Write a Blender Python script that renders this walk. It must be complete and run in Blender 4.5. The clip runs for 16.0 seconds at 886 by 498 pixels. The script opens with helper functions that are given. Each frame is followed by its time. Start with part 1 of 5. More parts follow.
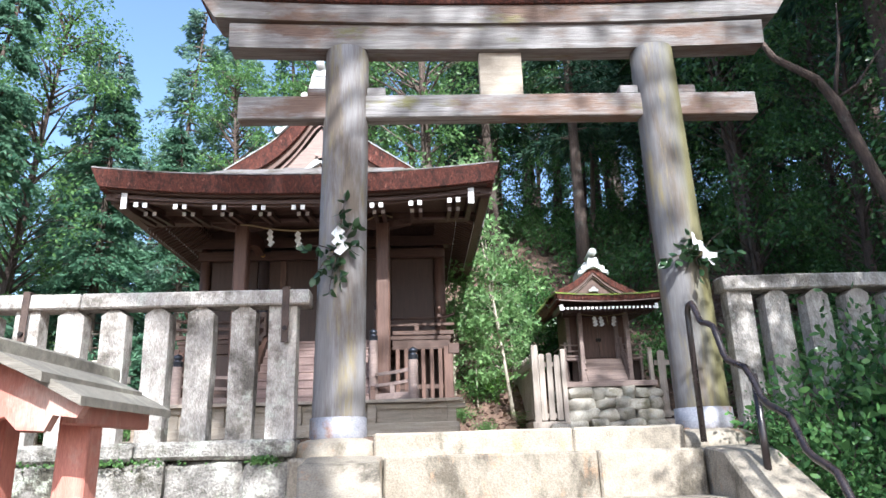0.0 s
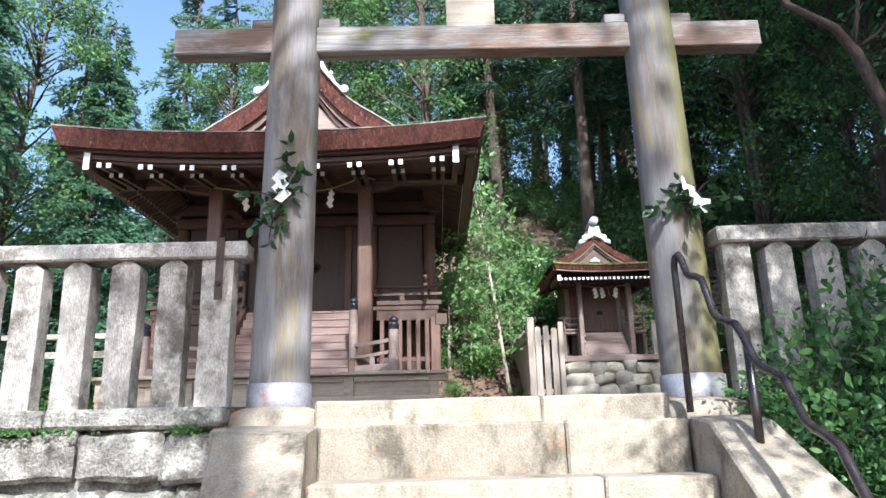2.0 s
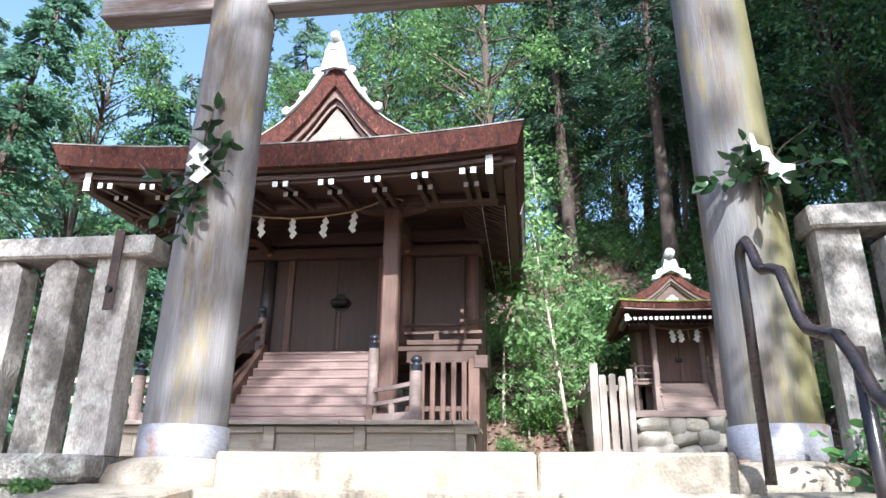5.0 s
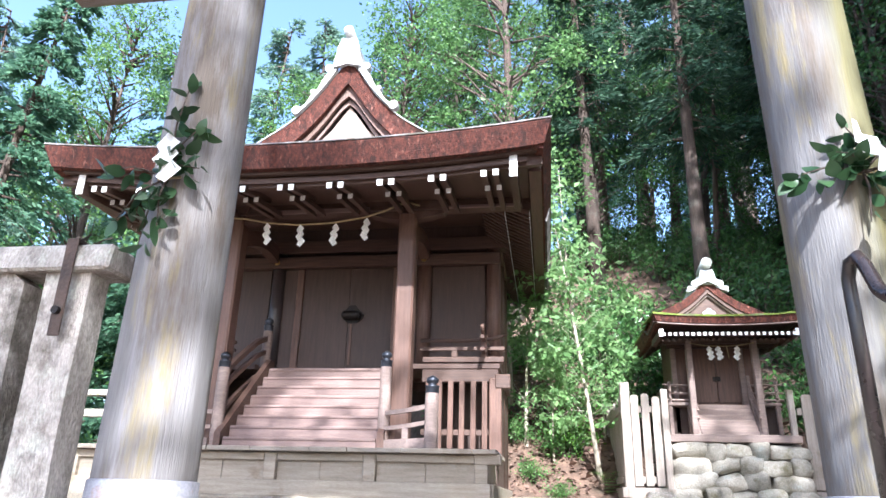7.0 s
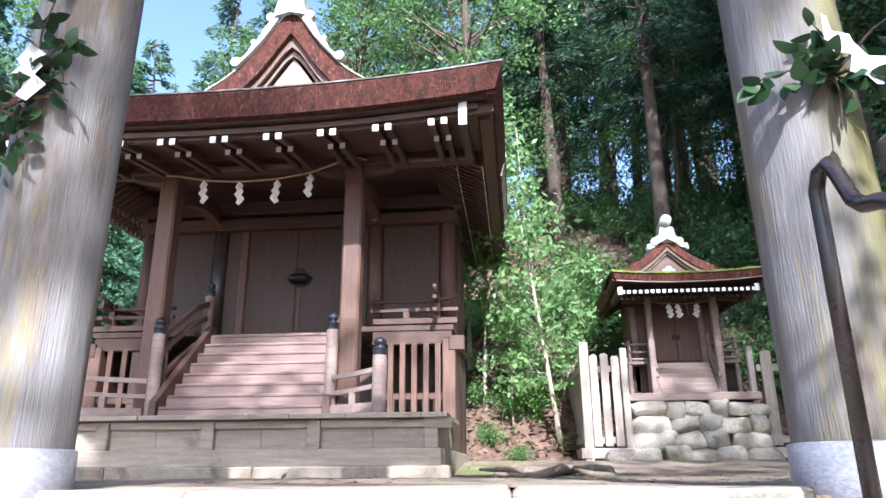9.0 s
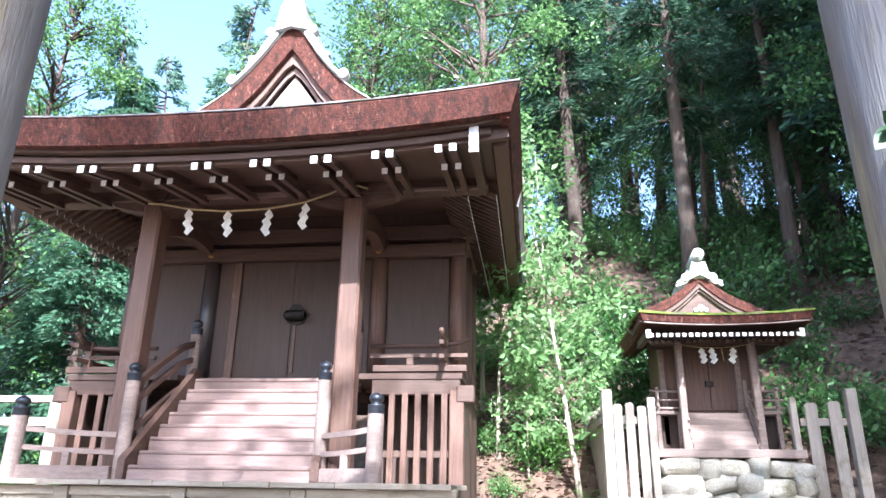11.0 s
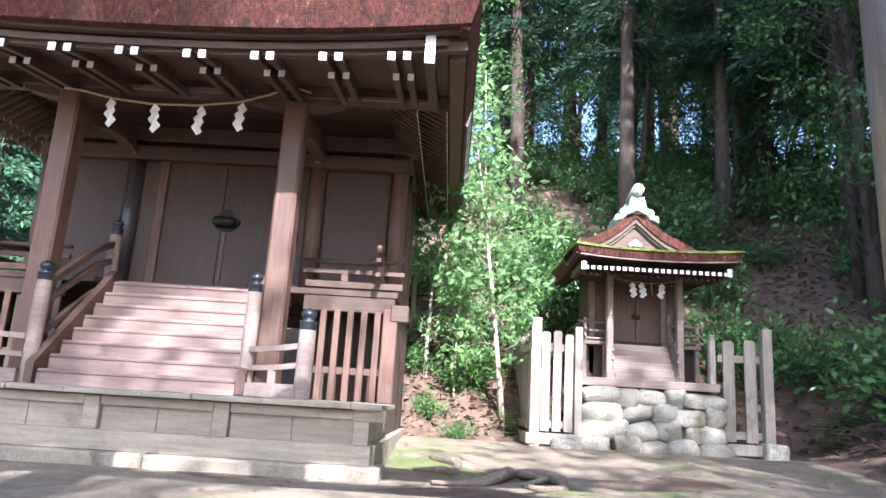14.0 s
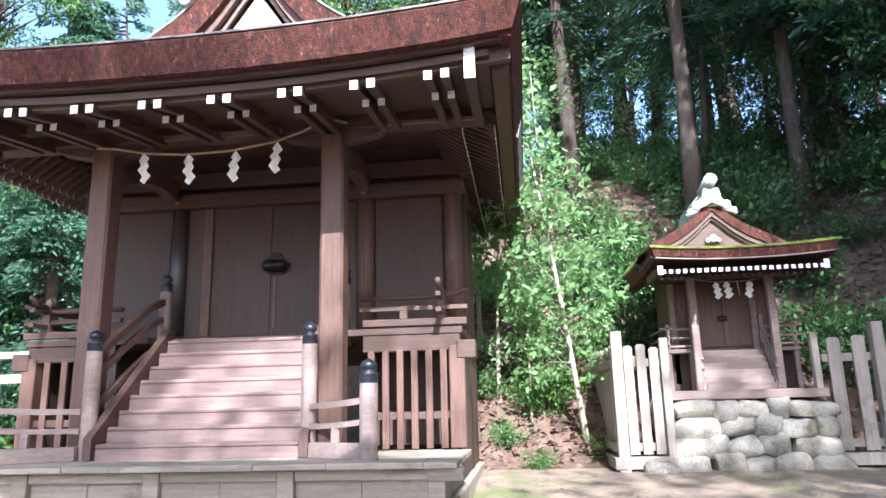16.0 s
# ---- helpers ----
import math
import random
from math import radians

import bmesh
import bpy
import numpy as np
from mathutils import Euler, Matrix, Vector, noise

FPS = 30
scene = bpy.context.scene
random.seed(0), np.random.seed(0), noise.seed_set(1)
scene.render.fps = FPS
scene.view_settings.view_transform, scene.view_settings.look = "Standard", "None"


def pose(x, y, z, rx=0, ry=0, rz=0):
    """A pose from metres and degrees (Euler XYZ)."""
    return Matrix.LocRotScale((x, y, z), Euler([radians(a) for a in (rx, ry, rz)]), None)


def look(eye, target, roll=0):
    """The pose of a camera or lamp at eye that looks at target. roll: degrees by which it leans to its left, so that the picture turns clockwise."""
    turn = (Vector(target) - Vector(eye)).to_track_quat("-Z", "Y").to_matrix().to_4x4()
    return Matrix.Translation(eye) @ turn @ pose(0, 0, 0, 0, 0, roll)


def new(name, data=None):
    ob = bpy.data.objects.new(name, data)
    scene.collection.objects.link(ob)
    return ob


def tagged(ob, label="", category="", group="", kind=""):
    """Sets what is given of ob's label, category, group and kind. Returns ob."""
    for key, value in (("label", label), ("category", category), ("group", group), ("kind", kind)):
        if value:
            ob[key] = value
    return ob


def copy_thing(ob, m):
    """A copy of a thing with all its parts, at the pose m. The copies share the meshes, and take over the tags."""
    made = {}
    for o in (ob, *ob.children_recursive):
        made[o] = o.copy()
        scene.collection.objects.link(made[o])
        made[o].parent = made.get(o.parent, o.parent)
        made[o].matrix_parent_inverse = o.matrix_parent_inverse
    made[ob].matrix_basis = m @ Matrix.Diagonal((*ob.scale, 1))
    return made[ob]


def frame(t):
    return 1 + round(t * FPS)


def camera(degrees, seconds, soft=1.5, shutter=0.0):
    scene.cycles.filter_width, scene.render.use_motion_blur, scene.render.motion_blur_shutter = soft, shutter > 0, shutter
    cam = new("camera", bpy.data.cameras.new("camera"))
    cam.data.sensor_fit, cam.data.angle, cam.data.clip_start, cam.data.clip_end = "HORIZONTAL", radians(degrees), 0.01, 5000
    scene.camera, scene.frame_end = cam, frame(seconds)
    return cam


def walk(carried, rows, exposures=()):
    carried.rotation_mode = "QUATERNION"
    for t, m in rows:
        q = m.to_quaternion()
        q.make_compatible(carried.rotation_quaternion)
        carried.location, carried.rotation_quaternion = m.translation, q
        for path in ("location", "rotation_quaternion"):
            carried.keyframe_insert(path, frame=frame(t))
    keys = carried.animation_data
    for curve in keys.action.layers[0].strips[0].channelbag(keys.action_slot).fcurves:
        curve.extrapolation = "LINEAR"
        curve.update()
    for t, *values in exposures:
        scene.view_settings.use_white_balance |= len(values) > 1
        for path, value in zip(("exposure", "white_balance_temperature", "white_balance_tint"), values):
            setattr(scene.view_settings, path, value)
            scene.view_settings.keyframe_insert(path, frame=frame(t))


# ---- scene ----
cam = camera(65.4, 16.0)
PATH = [
    (0, (-0.019, 0.071, 1.491), (0.055, 1.989, 2.053), -1.7),
    (0.5, (0.034, 0.132, 1.447), (0.158, 2.078, 1.891), -1.5),
    (1, (0.126, 0.306, 1.455), (0.301, 2.248, 1.901), -2.0),
    (1.5, (0.231, 0.485, 1.451), (0.415, 2.407, 1.973), -1.9),
    (2, (0.398, 0.682, 1.422), (0.423, 2.615, 1.935), -1.4),
    (2.5, (0.59, 0.894, 1.402), (0.508, 2.853, 1.793), 0.7),
    (3, (0.673, 1.167, 1.371), (0.618, 3.133, 1.732), -0.3),
    (3.5, (0.708, 1.444, 1.382), (0.751, 3.404, 1.779), -1.2),
    (4, (0.892, 1.721, 1.383), (0.843, 3.658, 1.877), 0.9),
    (4.5, (0.998, 1.867, 1.402), (0.81, 3.748, 2.055), 0.2),
    (7, (0.923, 2.573, 1.694), (0.637, 4.43, 2.38), 1.5),
    (7.5, (0.988, 2.659, 1.65), (0.726, 4.531, 2.305), 0.7),
    (8, (1.016, 2.755, 1.656), (0.795, 4.666, 2.203), -0.5),
    (8.5, (1.034, 2.816, 1.669), (0.83, 4.724, 2.231), -0.2),
    (9, (1.041, 2.978, 1.671), (0.848, 4.873, 2.28), -0.3),
    (11.5, (1.059, 3.67, 2.159), (0.789, 5.54, 2.814), 1.4),
    (12, (1.04, 3.683, 2.172), (0.74, 5.558, 2.8), 1.5),
    (12.5, (1.04, 3.694, 2.175), (0.746, 5.581, 2.77), 1.7),
    (13, (1.006, 3.71, 2.163), (0.736, 5.608, 2.732), 2.3),
    (13.5, (0.961, 3.717, 2.155), (0.764, 5.638, 2.678), 2.8),
    (14, (0.95, 3.795, 2.155), (0.908, 5.747, 2.588), 3.5),
    (14.5, (0.972, 3.956, 2.199), (0.917, 5.908, 2.635), 2.5),
    (15, (1.005, 4.095, 2.354), (0.834, 6.043, 2.772), 3.5),
    (15.5, (0.94, 4.177, 2.433), (0.729, 6.123, 2.844), 0.6),
    (16, (0.926, 4.207, 2.46), (0.712, 6.147, 2.897), -1.4),
]
# the film camera's own brightness and colour on the way: stops, kelvin, tint
EXPOSURES = [(0, 1.27, 5780, 9), (1.0, 1.37, 5780, 9), (2.0, 1.17, 5780, 9), (2.5, 0.77, 5830, 10), (3.0, 0.52, 5880, 11), (3.5, 0.52, 5880, 11), (4.5, 1.17, 5780, 9), (7.0, 1.92, 5680, 11), (9.0, 1.67, 5680, 13), (11.5, 2.42, 5480, 11), (12.5, 2.47, 5430, 11), (14.0, 2.07, 5630, 13), (16, 1.92, 5580, 13)]
walk(cam, [(t, look(eye, target, roll)) for t, eye, target, roll in PATH], EXPOSURES)

# ---- light ----
SUN_AZ, SUN_EL = 166.0, 39.0        # compass of the sun, degrees clockwise from +y, and its height
world = bpy.data.worlds.new("sky")
scene.world = world
world.use_nodes = True
wn = world.node_tree.nodes
sky = wn.new("ShaderNodeTexSky")
sky.sky_type, sky.sun_disc = "NISHITA", False
sky.dust_density, sky.air_density = 2.0, 1.0
sky.sun_elevation, sky.sun_rotation = radians(SUN_EL), radians(SUN_AZ)
wn["Background"].inputs["Strength"].default_value = 0.15
world.node_tree.links.new(sky.outputs[0], wn["Background"].inputs["Color"])
sun_data = bpy.data.lights.new("sun", "SUN")
sun_data.energy, sun_data.angle, sun_data.color = 5.0, radians(0.6), (1.0, 0.965, 0.90)
sun = new("sun", sun_data)
to_sun = Vector((math.sin(radians(SUN_AZ)) * math.cos(radians(SUN_EL)), math.cos(radians(SUN_AZ)) * math.cos(radians(SUN_EL)), math.sin(radians(SUN_EL))))
sun.matrix_world = look(to_sun * 40, (0, 0, 0))

# ---- materials ----
def mat(name, c1, c2, rough=0.7, scale=6.0, stretch=(1, 1, 1), bump=0.2, metal=0.0, stain=None, stain_scale=1.3, stain_at=0.55, vary=0.12, fine=70.0, spec=0.4, moss=None, moss_at=0.6, speck=0.16, drip=(1, 1, 1), algae=None):
    """A weathered surface: two tones of grain along stretch, blotches of stain, fine relief, and a tone of its own for each piece."""
    m = bpy.data.materials.new(name)
    m.use_nodes = True
    nt = m.node_tree
    n, ln = nt.nodes, nt.links
    b = n["Principled BSDF"]
    tc = n.new("ShaderNodeTexCoord")
    mp = n.new("ShaderNodeMapping")
    mp.inputs["Scale"].default_value = stretch
    ln.new(tc.outputs["Object"], mp.inputs["Vector"])
    g = n.new("ShaderNodeTexNoise")
    g.inputs["Scale"].default_value, g.inputs["Detail"].default_value, g.inputs["Roughness"].default_value = scale, 8, 0.65
    ln.new(mp.outputs[0], g.inputs["Vector"])
    r = n.new("ShaderNodeValToRGB")
    r.color_ramp.elements[0].position, r.color_ramp.elements[1].position = 0.3, 0.7
    r.color_ramp.elements[0].color, r.color_ramp.elements[1].color = (*c1, 1), (*c2, 1)
    ln.new(g.outputs["Fac"], r.inputs["Fac"])
    col = r.outputs["Color"]
    for blotch, size, at in ((stain, stain_scale, stain_at), (moss, stain_scale * 1.9, moss_at)):
        if blotch:
            s = n.new("ShaderNodeTexNoise")
            s.inputs["Scale"].default_value, s.inputs["Detail"].default_value, s.inputs["Roughness"].default_value = size, 7, 0.7
            sm_ = n.new("ShaderNodeMapping")
            sm_.inputs["Scale"].default_value = drip
            ln.new(tc.outputs["Object"], sm_.inputs["Vector"])
            ln.new(sm_.outputs[0], s.inputs["Vector"])
            sr = n.new("ShaderNodeMapRange")
            sr.inputs["From Min"].default_value, sr.inputs["From Max"].default_value = at - 0.05, at + 0.07
            ln.new(s.outputs["Fac"], sr.inputs["Value"])
            mx = n.new("ShaderNodeMix")
            mx.data_type = "RGBA"
            ln.new(sr.outputs[0], mx.inputs["Factor"])
            ln.new(col, mx.inputs[6])
            mx.inputs[7].default_value = (*blotch, 1)
            col = mx.outputs[2]
    if algae:
        # a film of algae down one side of the log, between two places along x, with a torn edge
        x0, x1, tint = algae
        sx = n.new("ShaderNodeSeparateXYZ")
        ln.new(tc.outputs["Object"], sx.inputs[0])
        ad = n.new("ShaderNodeMath")
        ad.operation = "MULTIPLY_ADD"
        ln.new(g.outputs["Fac"], ad.inputs[0])
        ad.inputs[1].default_value = (x1 - x0) * 1.6
        ln.new(sx.outputs[0], ad.inputs[2])
        am = n.new("ShaderNodeMapRange")
        am.inputs["From Min"].default_value, am.inputs["From Max"].default_value = x0 + (x1 - x0) * 0.8, x1 + (x1 - x0) * 0.8
        am.inputs["To Max"].default_value = 0.85
        ln.new(ad.outputs[0], am.inputs["Value"])
        am2 = n.new("ShaderNodeMix")
        am2.data_type = "RGBA"
        ln.new(am.outputs[0], am2.inputs["Factor"])
        ln.new(col, am2.inputs[6])
        am2.inputs[7].default_value = (*tint, 1)
        col = am2.outputs[2]
    f = n.new("ShaderNodeTexNoise")
    f.inputs["Scale"].default_value, f.inputs["Detail"].default_value = fine, 4
    ln.new(mp.outputs[0], f.inputs["Vector"])
    sp = n.new("ShaderNodeMapRange")
    sp.inputs["From Min"].default_value, sp.inputs["From Max"].default_value = 0.3, 0.7
    sp.inputs["To Min"].default_value, sp.inputs["To Max"].default_value = 1 - speck, 1 + speck
    ln.new(f.outputs["Fac"], sp.inputs["Value"])
    oi = n.new("ShaderNodeObjectInfo")
    vr = n.new("ShaderNodeMapRange")
    vr.inputs["To Min"].default_value, vr.inputs["To Max"].default_value = 1 - vary, 1 + vary
    ln.new(oi.outputs["Random"], vr.inputs["Value"])
    tone = n.new("ShaderNodeMath")
    tone.operation = "MULTIPLY"
    ln.new(vr.outputs[0], tone.inputs[0])
    ln.new(sp.outputs[0], tone.inputs[1])
    hv = n.new("ShaderNodeHueSaturation")
    ln.new(tone.outputs[0], hv.inputs["Value"])
    ln.new(col, hv.inputs["Color"])
    ln.new(hv.outputs[0], b.inputs["Base Color"])
    rr = n.new("ShaderNodeMapRange")
    rr.inputs["To Min"].default_value, rr.inputs["To Max"].default_value = max(rough - 0.15, 0.05), min(rough + 0.12, 1)
    ln.new(g.outputs["Fac"], rr.inputs["Value"])
    ln.new(rr.outputs[0], b.inputs["Roughness"])
    b.inputs["Metallic"].default_value = metal
    b.inputs["Specular IOR Level"].default_value = spec
    ad = n.new("ShaderNodeMath")
    ad.operation = "ADD"
    ln.new(g.outputs["Fac"], ad.inputs[0])
    ln.new(f.outputs["Fac"], ad.inputs[1])
    bp = n.new("ShaderNodeBump")
    bp.inputs["Strength"].default_value, bp.inputs["Distance"].default_value = bump, 0.02
    ln.new(ad.outputs[0], bp.inputs["Height"])
    ln.new(bp.outputs[0], b.inputs["Normal"])
    return m


def leaf_mat(name, c1, c2, rough=0.45, thin=0.35):
    """Leaves: each one has a tone of its own, and lets some light through."""
    m = bpy.data.materials.new(name)
    m.use_nodes = True
    n, ln = m.node_tree.nodes, m.node_tree.links
    b = n["Principled BSDF"]
    g = n.new("ShaderNodeNewGeometry")
    r = n.new("ShaderNodeValToRGB")
    r.color_ramp.elements[0].color, r.color_ramp.elements[1].color = (*c1, 1), (*c2, 1)
    ln.new(g.outputs["Random Per Island"], r.inputs["Fac"])
    ln.new(r.outputs[0], b.inputs["Base Color"])
    b.inputs["Roughness"].default_value = rough
    b.inputs["Specular IOR Level"].default_value = 0.3
    t = n.new("ShaderNodeBsdfTranslucent")
    gm = n.new("ShaderNodeGamma")
    gm.inputs["Gamma"].default_value = 0.8
    ln.new(r.outputs[0], gm.inputs["Color"])
    ln.new(gm.outputs[0], t.inputs["Color"])
    mx = n.new("ShaderNodeMixShader")
    mx.inputs["Fac"].default_value = thin
    ln.new(b.outputs[0], mx.inputs[1])
    ln.new(t.outputs[0], mx.inputs[2])
    ln.new(mx.outputs[0], n["Material Output"].inputs["Surface"])
    return m


LOG = dict(stain=(0.125, 0.10, 0.08), stain_scale=2.2, stain_at=0.53, moss=(0.22, 0.18, 0.10), moss_at=0.585, fine=30, speck=0.15, drip=(1.8, 1.8, 0.32))
M_POST = mat("weathered_log", (0.16, 0.147, 0.142), (0.25, 0.237, 0.24), 0.75, 1.8, (7, 7, 0.3), 0.3, **LOG)
# tones below M_POST hold the right post's dappled shade, besides the algae
M_POST2 = mat("weathered_log_with_algae_and_shade", (0.115, 0.107, 0.103), (0.195, 0.187, 0.19), 0.75, 1.8, (7, 7, 0.3), 0.3, algae=(1.98, 2.12, (0.14, 0.125, 0.045)), **LOG)
M_BEAM = mat("weathered_beam", (0.13, 0.115, 0.105), (0.32, 0.305, 0.30), 0.8, 4, (0.3, 7, 7), 0.4, stain=(0.16, 0.105, 0.08), stain_scale=1.9, stain_at=0.53, drip=(0.5, 1.5, 1.5), moss=(0.18, 0.17, 0.07), moss_at=0.63, fine=26, speck=0.2)
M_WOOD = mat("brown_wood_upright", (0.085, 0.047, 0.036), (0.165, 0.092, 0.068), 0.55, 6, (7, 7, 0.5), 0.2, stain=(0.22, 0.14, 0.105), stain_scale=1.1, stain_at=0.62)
# M_WOODY's browns taken down: part of the shade under the eaves is in them
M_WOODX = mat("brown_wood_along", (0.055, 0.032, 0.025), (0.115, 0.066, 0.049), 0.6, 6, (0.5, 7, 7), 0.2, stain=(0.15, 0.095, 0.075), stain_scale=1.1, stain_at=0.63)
M_WOODY = mat("brown_wood_deep", (0.07, 0.04, 0.031), (0.145, 0.083, 0.062), 0.6, 6, (7, 0.5, 7), 0.2)
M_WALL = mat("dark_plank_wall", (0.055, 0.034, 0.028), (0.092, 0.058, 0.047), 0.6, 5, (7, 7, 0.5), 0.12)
M_STAIR = mat("pale_worn_tread", (0.165, 0.108, 0.095), (0.28, 0.195, 0.172), 0.65, 5, (0.5, 6, 6), 0.25, stain=(0.19, 0.125, 0.107), stain_scale=1.4, stain_at=0.6)
M_DECK = mat("silvered_deck", (0.27, 0.225, 0.175), (0.43, 0.37, 0.30), 0.75, 5, (0.5, 6, 6), 0.35, stain=(0.20, 0.145, 0.10), stain_scale=1.5, stain_at=0.6)
M_SILVER = mat("silvered_picket", (0.27, 0.225, 0.19), (0.42, 0.36, 0.31), 0.75, 5, (7, 7, 0.5), 0.3, stain=(0.2, 0.17, 0.12), stain_scale=2.2, stain_at=0.62)
M_PINK = mat("aged_pinkish_wood", (0.20, 0.145, 0.125), (0.32, 0.24, 0.21), 0.7, 6, (0.6, 6, 6), 0.25)
M_BARK = mat("cypress_bark_roof", (0.034, 0.012, 0.009), (0.19, 0.055, 0.036), 0.85, 12, (3.2, 1.5, 2.2), 1.0, stain=(0.045, 0.016, 0.012), stain_scale=7.5, stain_at=0.55, moss=(0.34, 0.15, 0.115), moss_at=0.63, fine=55, speck=0.45, drip=(1.6, 1, 0.8))
M_ROOFTOP = mat("grey_roof_top", (0.12, 0.105, 0.10), (0.28, 0.26, 0.25), 0.85, 7, (1, 3, 1), 0.6, stain=(0.09, 0.08, 0.06), stain_scale=3)
M_MOSSROOF = mat("mossy_roof_top", (0.09, 0.125, 0.02), (0.21, 0.25, 0.05), 0.95, 14, (1, 1, 1), 1.0, stain=(0.10, 0.09, 0.06), stain_scale=3.2, stain_at=0.6)
M_WHITE = mat("chalk_white_paint", (0.72, 0.71, 0.69), (0.83, 0.82, 0.80), 0.6, 12, (1, 1, 1), 0.1, vary=0.05)
M_RIDGE = mat("pale_grey_tile", (0.30, 0.305, 0.30), (0.56, 0.56, 0.55), 0.6, 7, (1, 1, 1), 0.3, stain=(0.25, 0.26, 0.22), stain_scale=5, stain_at=0.6)
M_PAPER = mat("white_paper", (0.80, 0.80, 0.80), (0.86, 0.86, 0.86), 0.7, 20, (1, 1, 1), 0.03, vary=0.02)
M_ROPE = mat("straw_rope", (0.25, 0.19, 0.1), (0.45, 0.36, 0.2), 0.9, 40, (1, 1, 1), 0.5)
M_STONE = mat("granite_step", (0.215, 0.182, 0.14), (0.335, 0.29, 0.23), 0.85, 7, (1, 1, 1), 0.3, stain=(0.11, 0.092, 0.068), stain_scale=1.6, stain_at=0.585, moss=(0.34, 0.21, 0.125), moss_at=0.635, fine=90, speck=0.2, drip=(1.7, 1.7, 0.9))
M_STONE2 = mat("lichened_stone", (0.20, 0.18, 0.15), (0.45, 0.41, 0.36), 0.9, 13, (1, 1, 1), 0.6, stain=(0.14, 0.125, 0.10), stain_scale=3.0, stain_at=0.57, moss=(0.10, 0.125, 0.03), moss_at=0.6, fine=70, speck=0.35)
M_WALLSTONE = mat("lichened_wall_stone", (0.12, 0.11, 0.095), (0.36, 0.335, 0.30), 0.9, 9, (1, 1, 1), 0.8, stain=(0.075, 0.068, 0.05), stain_scale=3.2, stain_at=0.55, moss=(0.46, 0.48, 0.39), moss_at=0.58, fine=60, speck=0.35, vary=0.2)
M_FENCE = mat("weathered_fence_stone", (0.26, 0.23, 0.20), (0.52, 0.48, 0.44), 0.88, 16, (1.5, 1.5, 0.7), 0.6, stain=(0.15, 0.132, 0.11), stain_scale=2.8, stain_at=0.55, moss=(0.46, 0.46, 0.40), moss_at=0.62, fine=70, speck=0.22)
M_ROCK = mat("flat_field_stone", (0.24, 0.215, 0.175), (0.44, 0.405, 0.345), 0.9, 5, (1, 1, 1), 0.6, stain=(0.36, 0.385, 0.36), stain_scale=1.6, stain_at=0.63, moss=(0.17, 0.15, 0.09), moss_at=0.6, vary=0.2, speck=0.2)
M_COLLAR = mat("metal_collar", (0.20, 0.20, 0.235), (0.36, 0.35, 0.37), 0.45, 5, (1, 1, 1.5), 0.15, metal=0.4, stain=(0.27, 0.15, 0.10), stain_scale=4.0, stain_at=0.58)
M_RUST = mat("rusty_brown_iron", (0.045, 0.031, 0.026), (0.11, 0.075, 0.06), 0.7, 12, (1, 1, 1), 0.4, metal=0.2)
M_DARKCOL = mat("dark_polished_column", (0.030, 0.024, 0.026), (0.065, 0.05, 0.05), 0.35, 5, (7, 7, 0.5), 0.08, spec=0.6)
M_IRON = mat("dark_iron", (0.012, 0.010, 0.010), (0.035, 0.027, 0.024), 0.5, 10, (1, 1, 1), 0.3, metal=0.5)
M_RAIL = mat("brown_painted_pipe", (0.017, 0.012, 0.012), (0.032, 0.023, 0.022), 0.3, 10, (1, 1, 1), 0.05, spec=0.6)
M_GIBO = mat("dark_bronze_cap", (0.03, 0.034, 0.045), (0.065, 0.07, 0.085), 0.35, 10, (1, 1, 1), 0.1, metal=0.6)
M_GOLD = mat("old_brass", (0.35, 0.2, 0.06), (0.55, 0.33, 0.1), 0.4, 12, metal=0.8)
M_RED = mat("faded_vermilion", (0.36, 0.13, 0.095), (0.50, 0.22, 0.17), 0.7, 6, (5, 5, 0.6), 0.25, stain=(0.46, 0.30, 0.25), stain_scale=2.4, stain_at=0.58)
M_SHINGLE = mat("greenish_copper_board", (0.115, 0.105, 0.085), (0.25, 0.225, 0.19), 0.75, 6, (0.7, 4, 4), 0.3, stain=(0.33, 0.31, 0.25), stain_scale=3, stain_at=0.62)
M_EARTH = mat("packed_earth", (0.145, 0.108, 0.078), (0.28, 0.22, 0.165), 0.95, 4, (1, 1, 1), 0.7, stain=(0.12, 0.14, 0.05), stain_scale=0.9, stain_at=0.57, moss=(0.17, 0.13, 0.10), moss_at=0.62, fine=50)
M_LITTER = mat("leaf_litter_soil", (0.06, 0.04, 0.03), (0.20, 0.125, 0.09), 0.95, 7, (1, 1, 1), 1.0, stain=(0.05, 0.045, 0.03), stain_scale=0.9, stain_at=0.6, fine=60)
M_TRUNK = mat("cedar_bark", (0.05, 0.036, 0.03), (0.14, 0.10, 0.08), 0.9, 6, (6, 6, 0.5), 0.9, stain=(0.17, 0.17, 0.14), stain_scale=1.2, stain_at=0.6, vary=0.2)
M_PALETRUNK = mat("pale_smooth_bark", (0.28, 0.24, 0.19), (0.50, 0.44, 0.36), 0.8, 6, (4, 4, 0.6), 0.3)
M_CEDAR = leaf_mat("cedar_needles", (0.018, 0.050, 0.030), (0.045, 0.10, 0.055), 0.6, 0.25)
M_HINOKI = leaf_mat("hinoki_sprays", (0.045, 0.115, 0.07), (0.11, 0.22, 0.125), 0.55, 0.45)
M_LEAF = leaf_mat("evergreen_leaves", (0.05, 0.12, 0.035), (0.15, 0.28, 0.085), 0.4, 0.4)
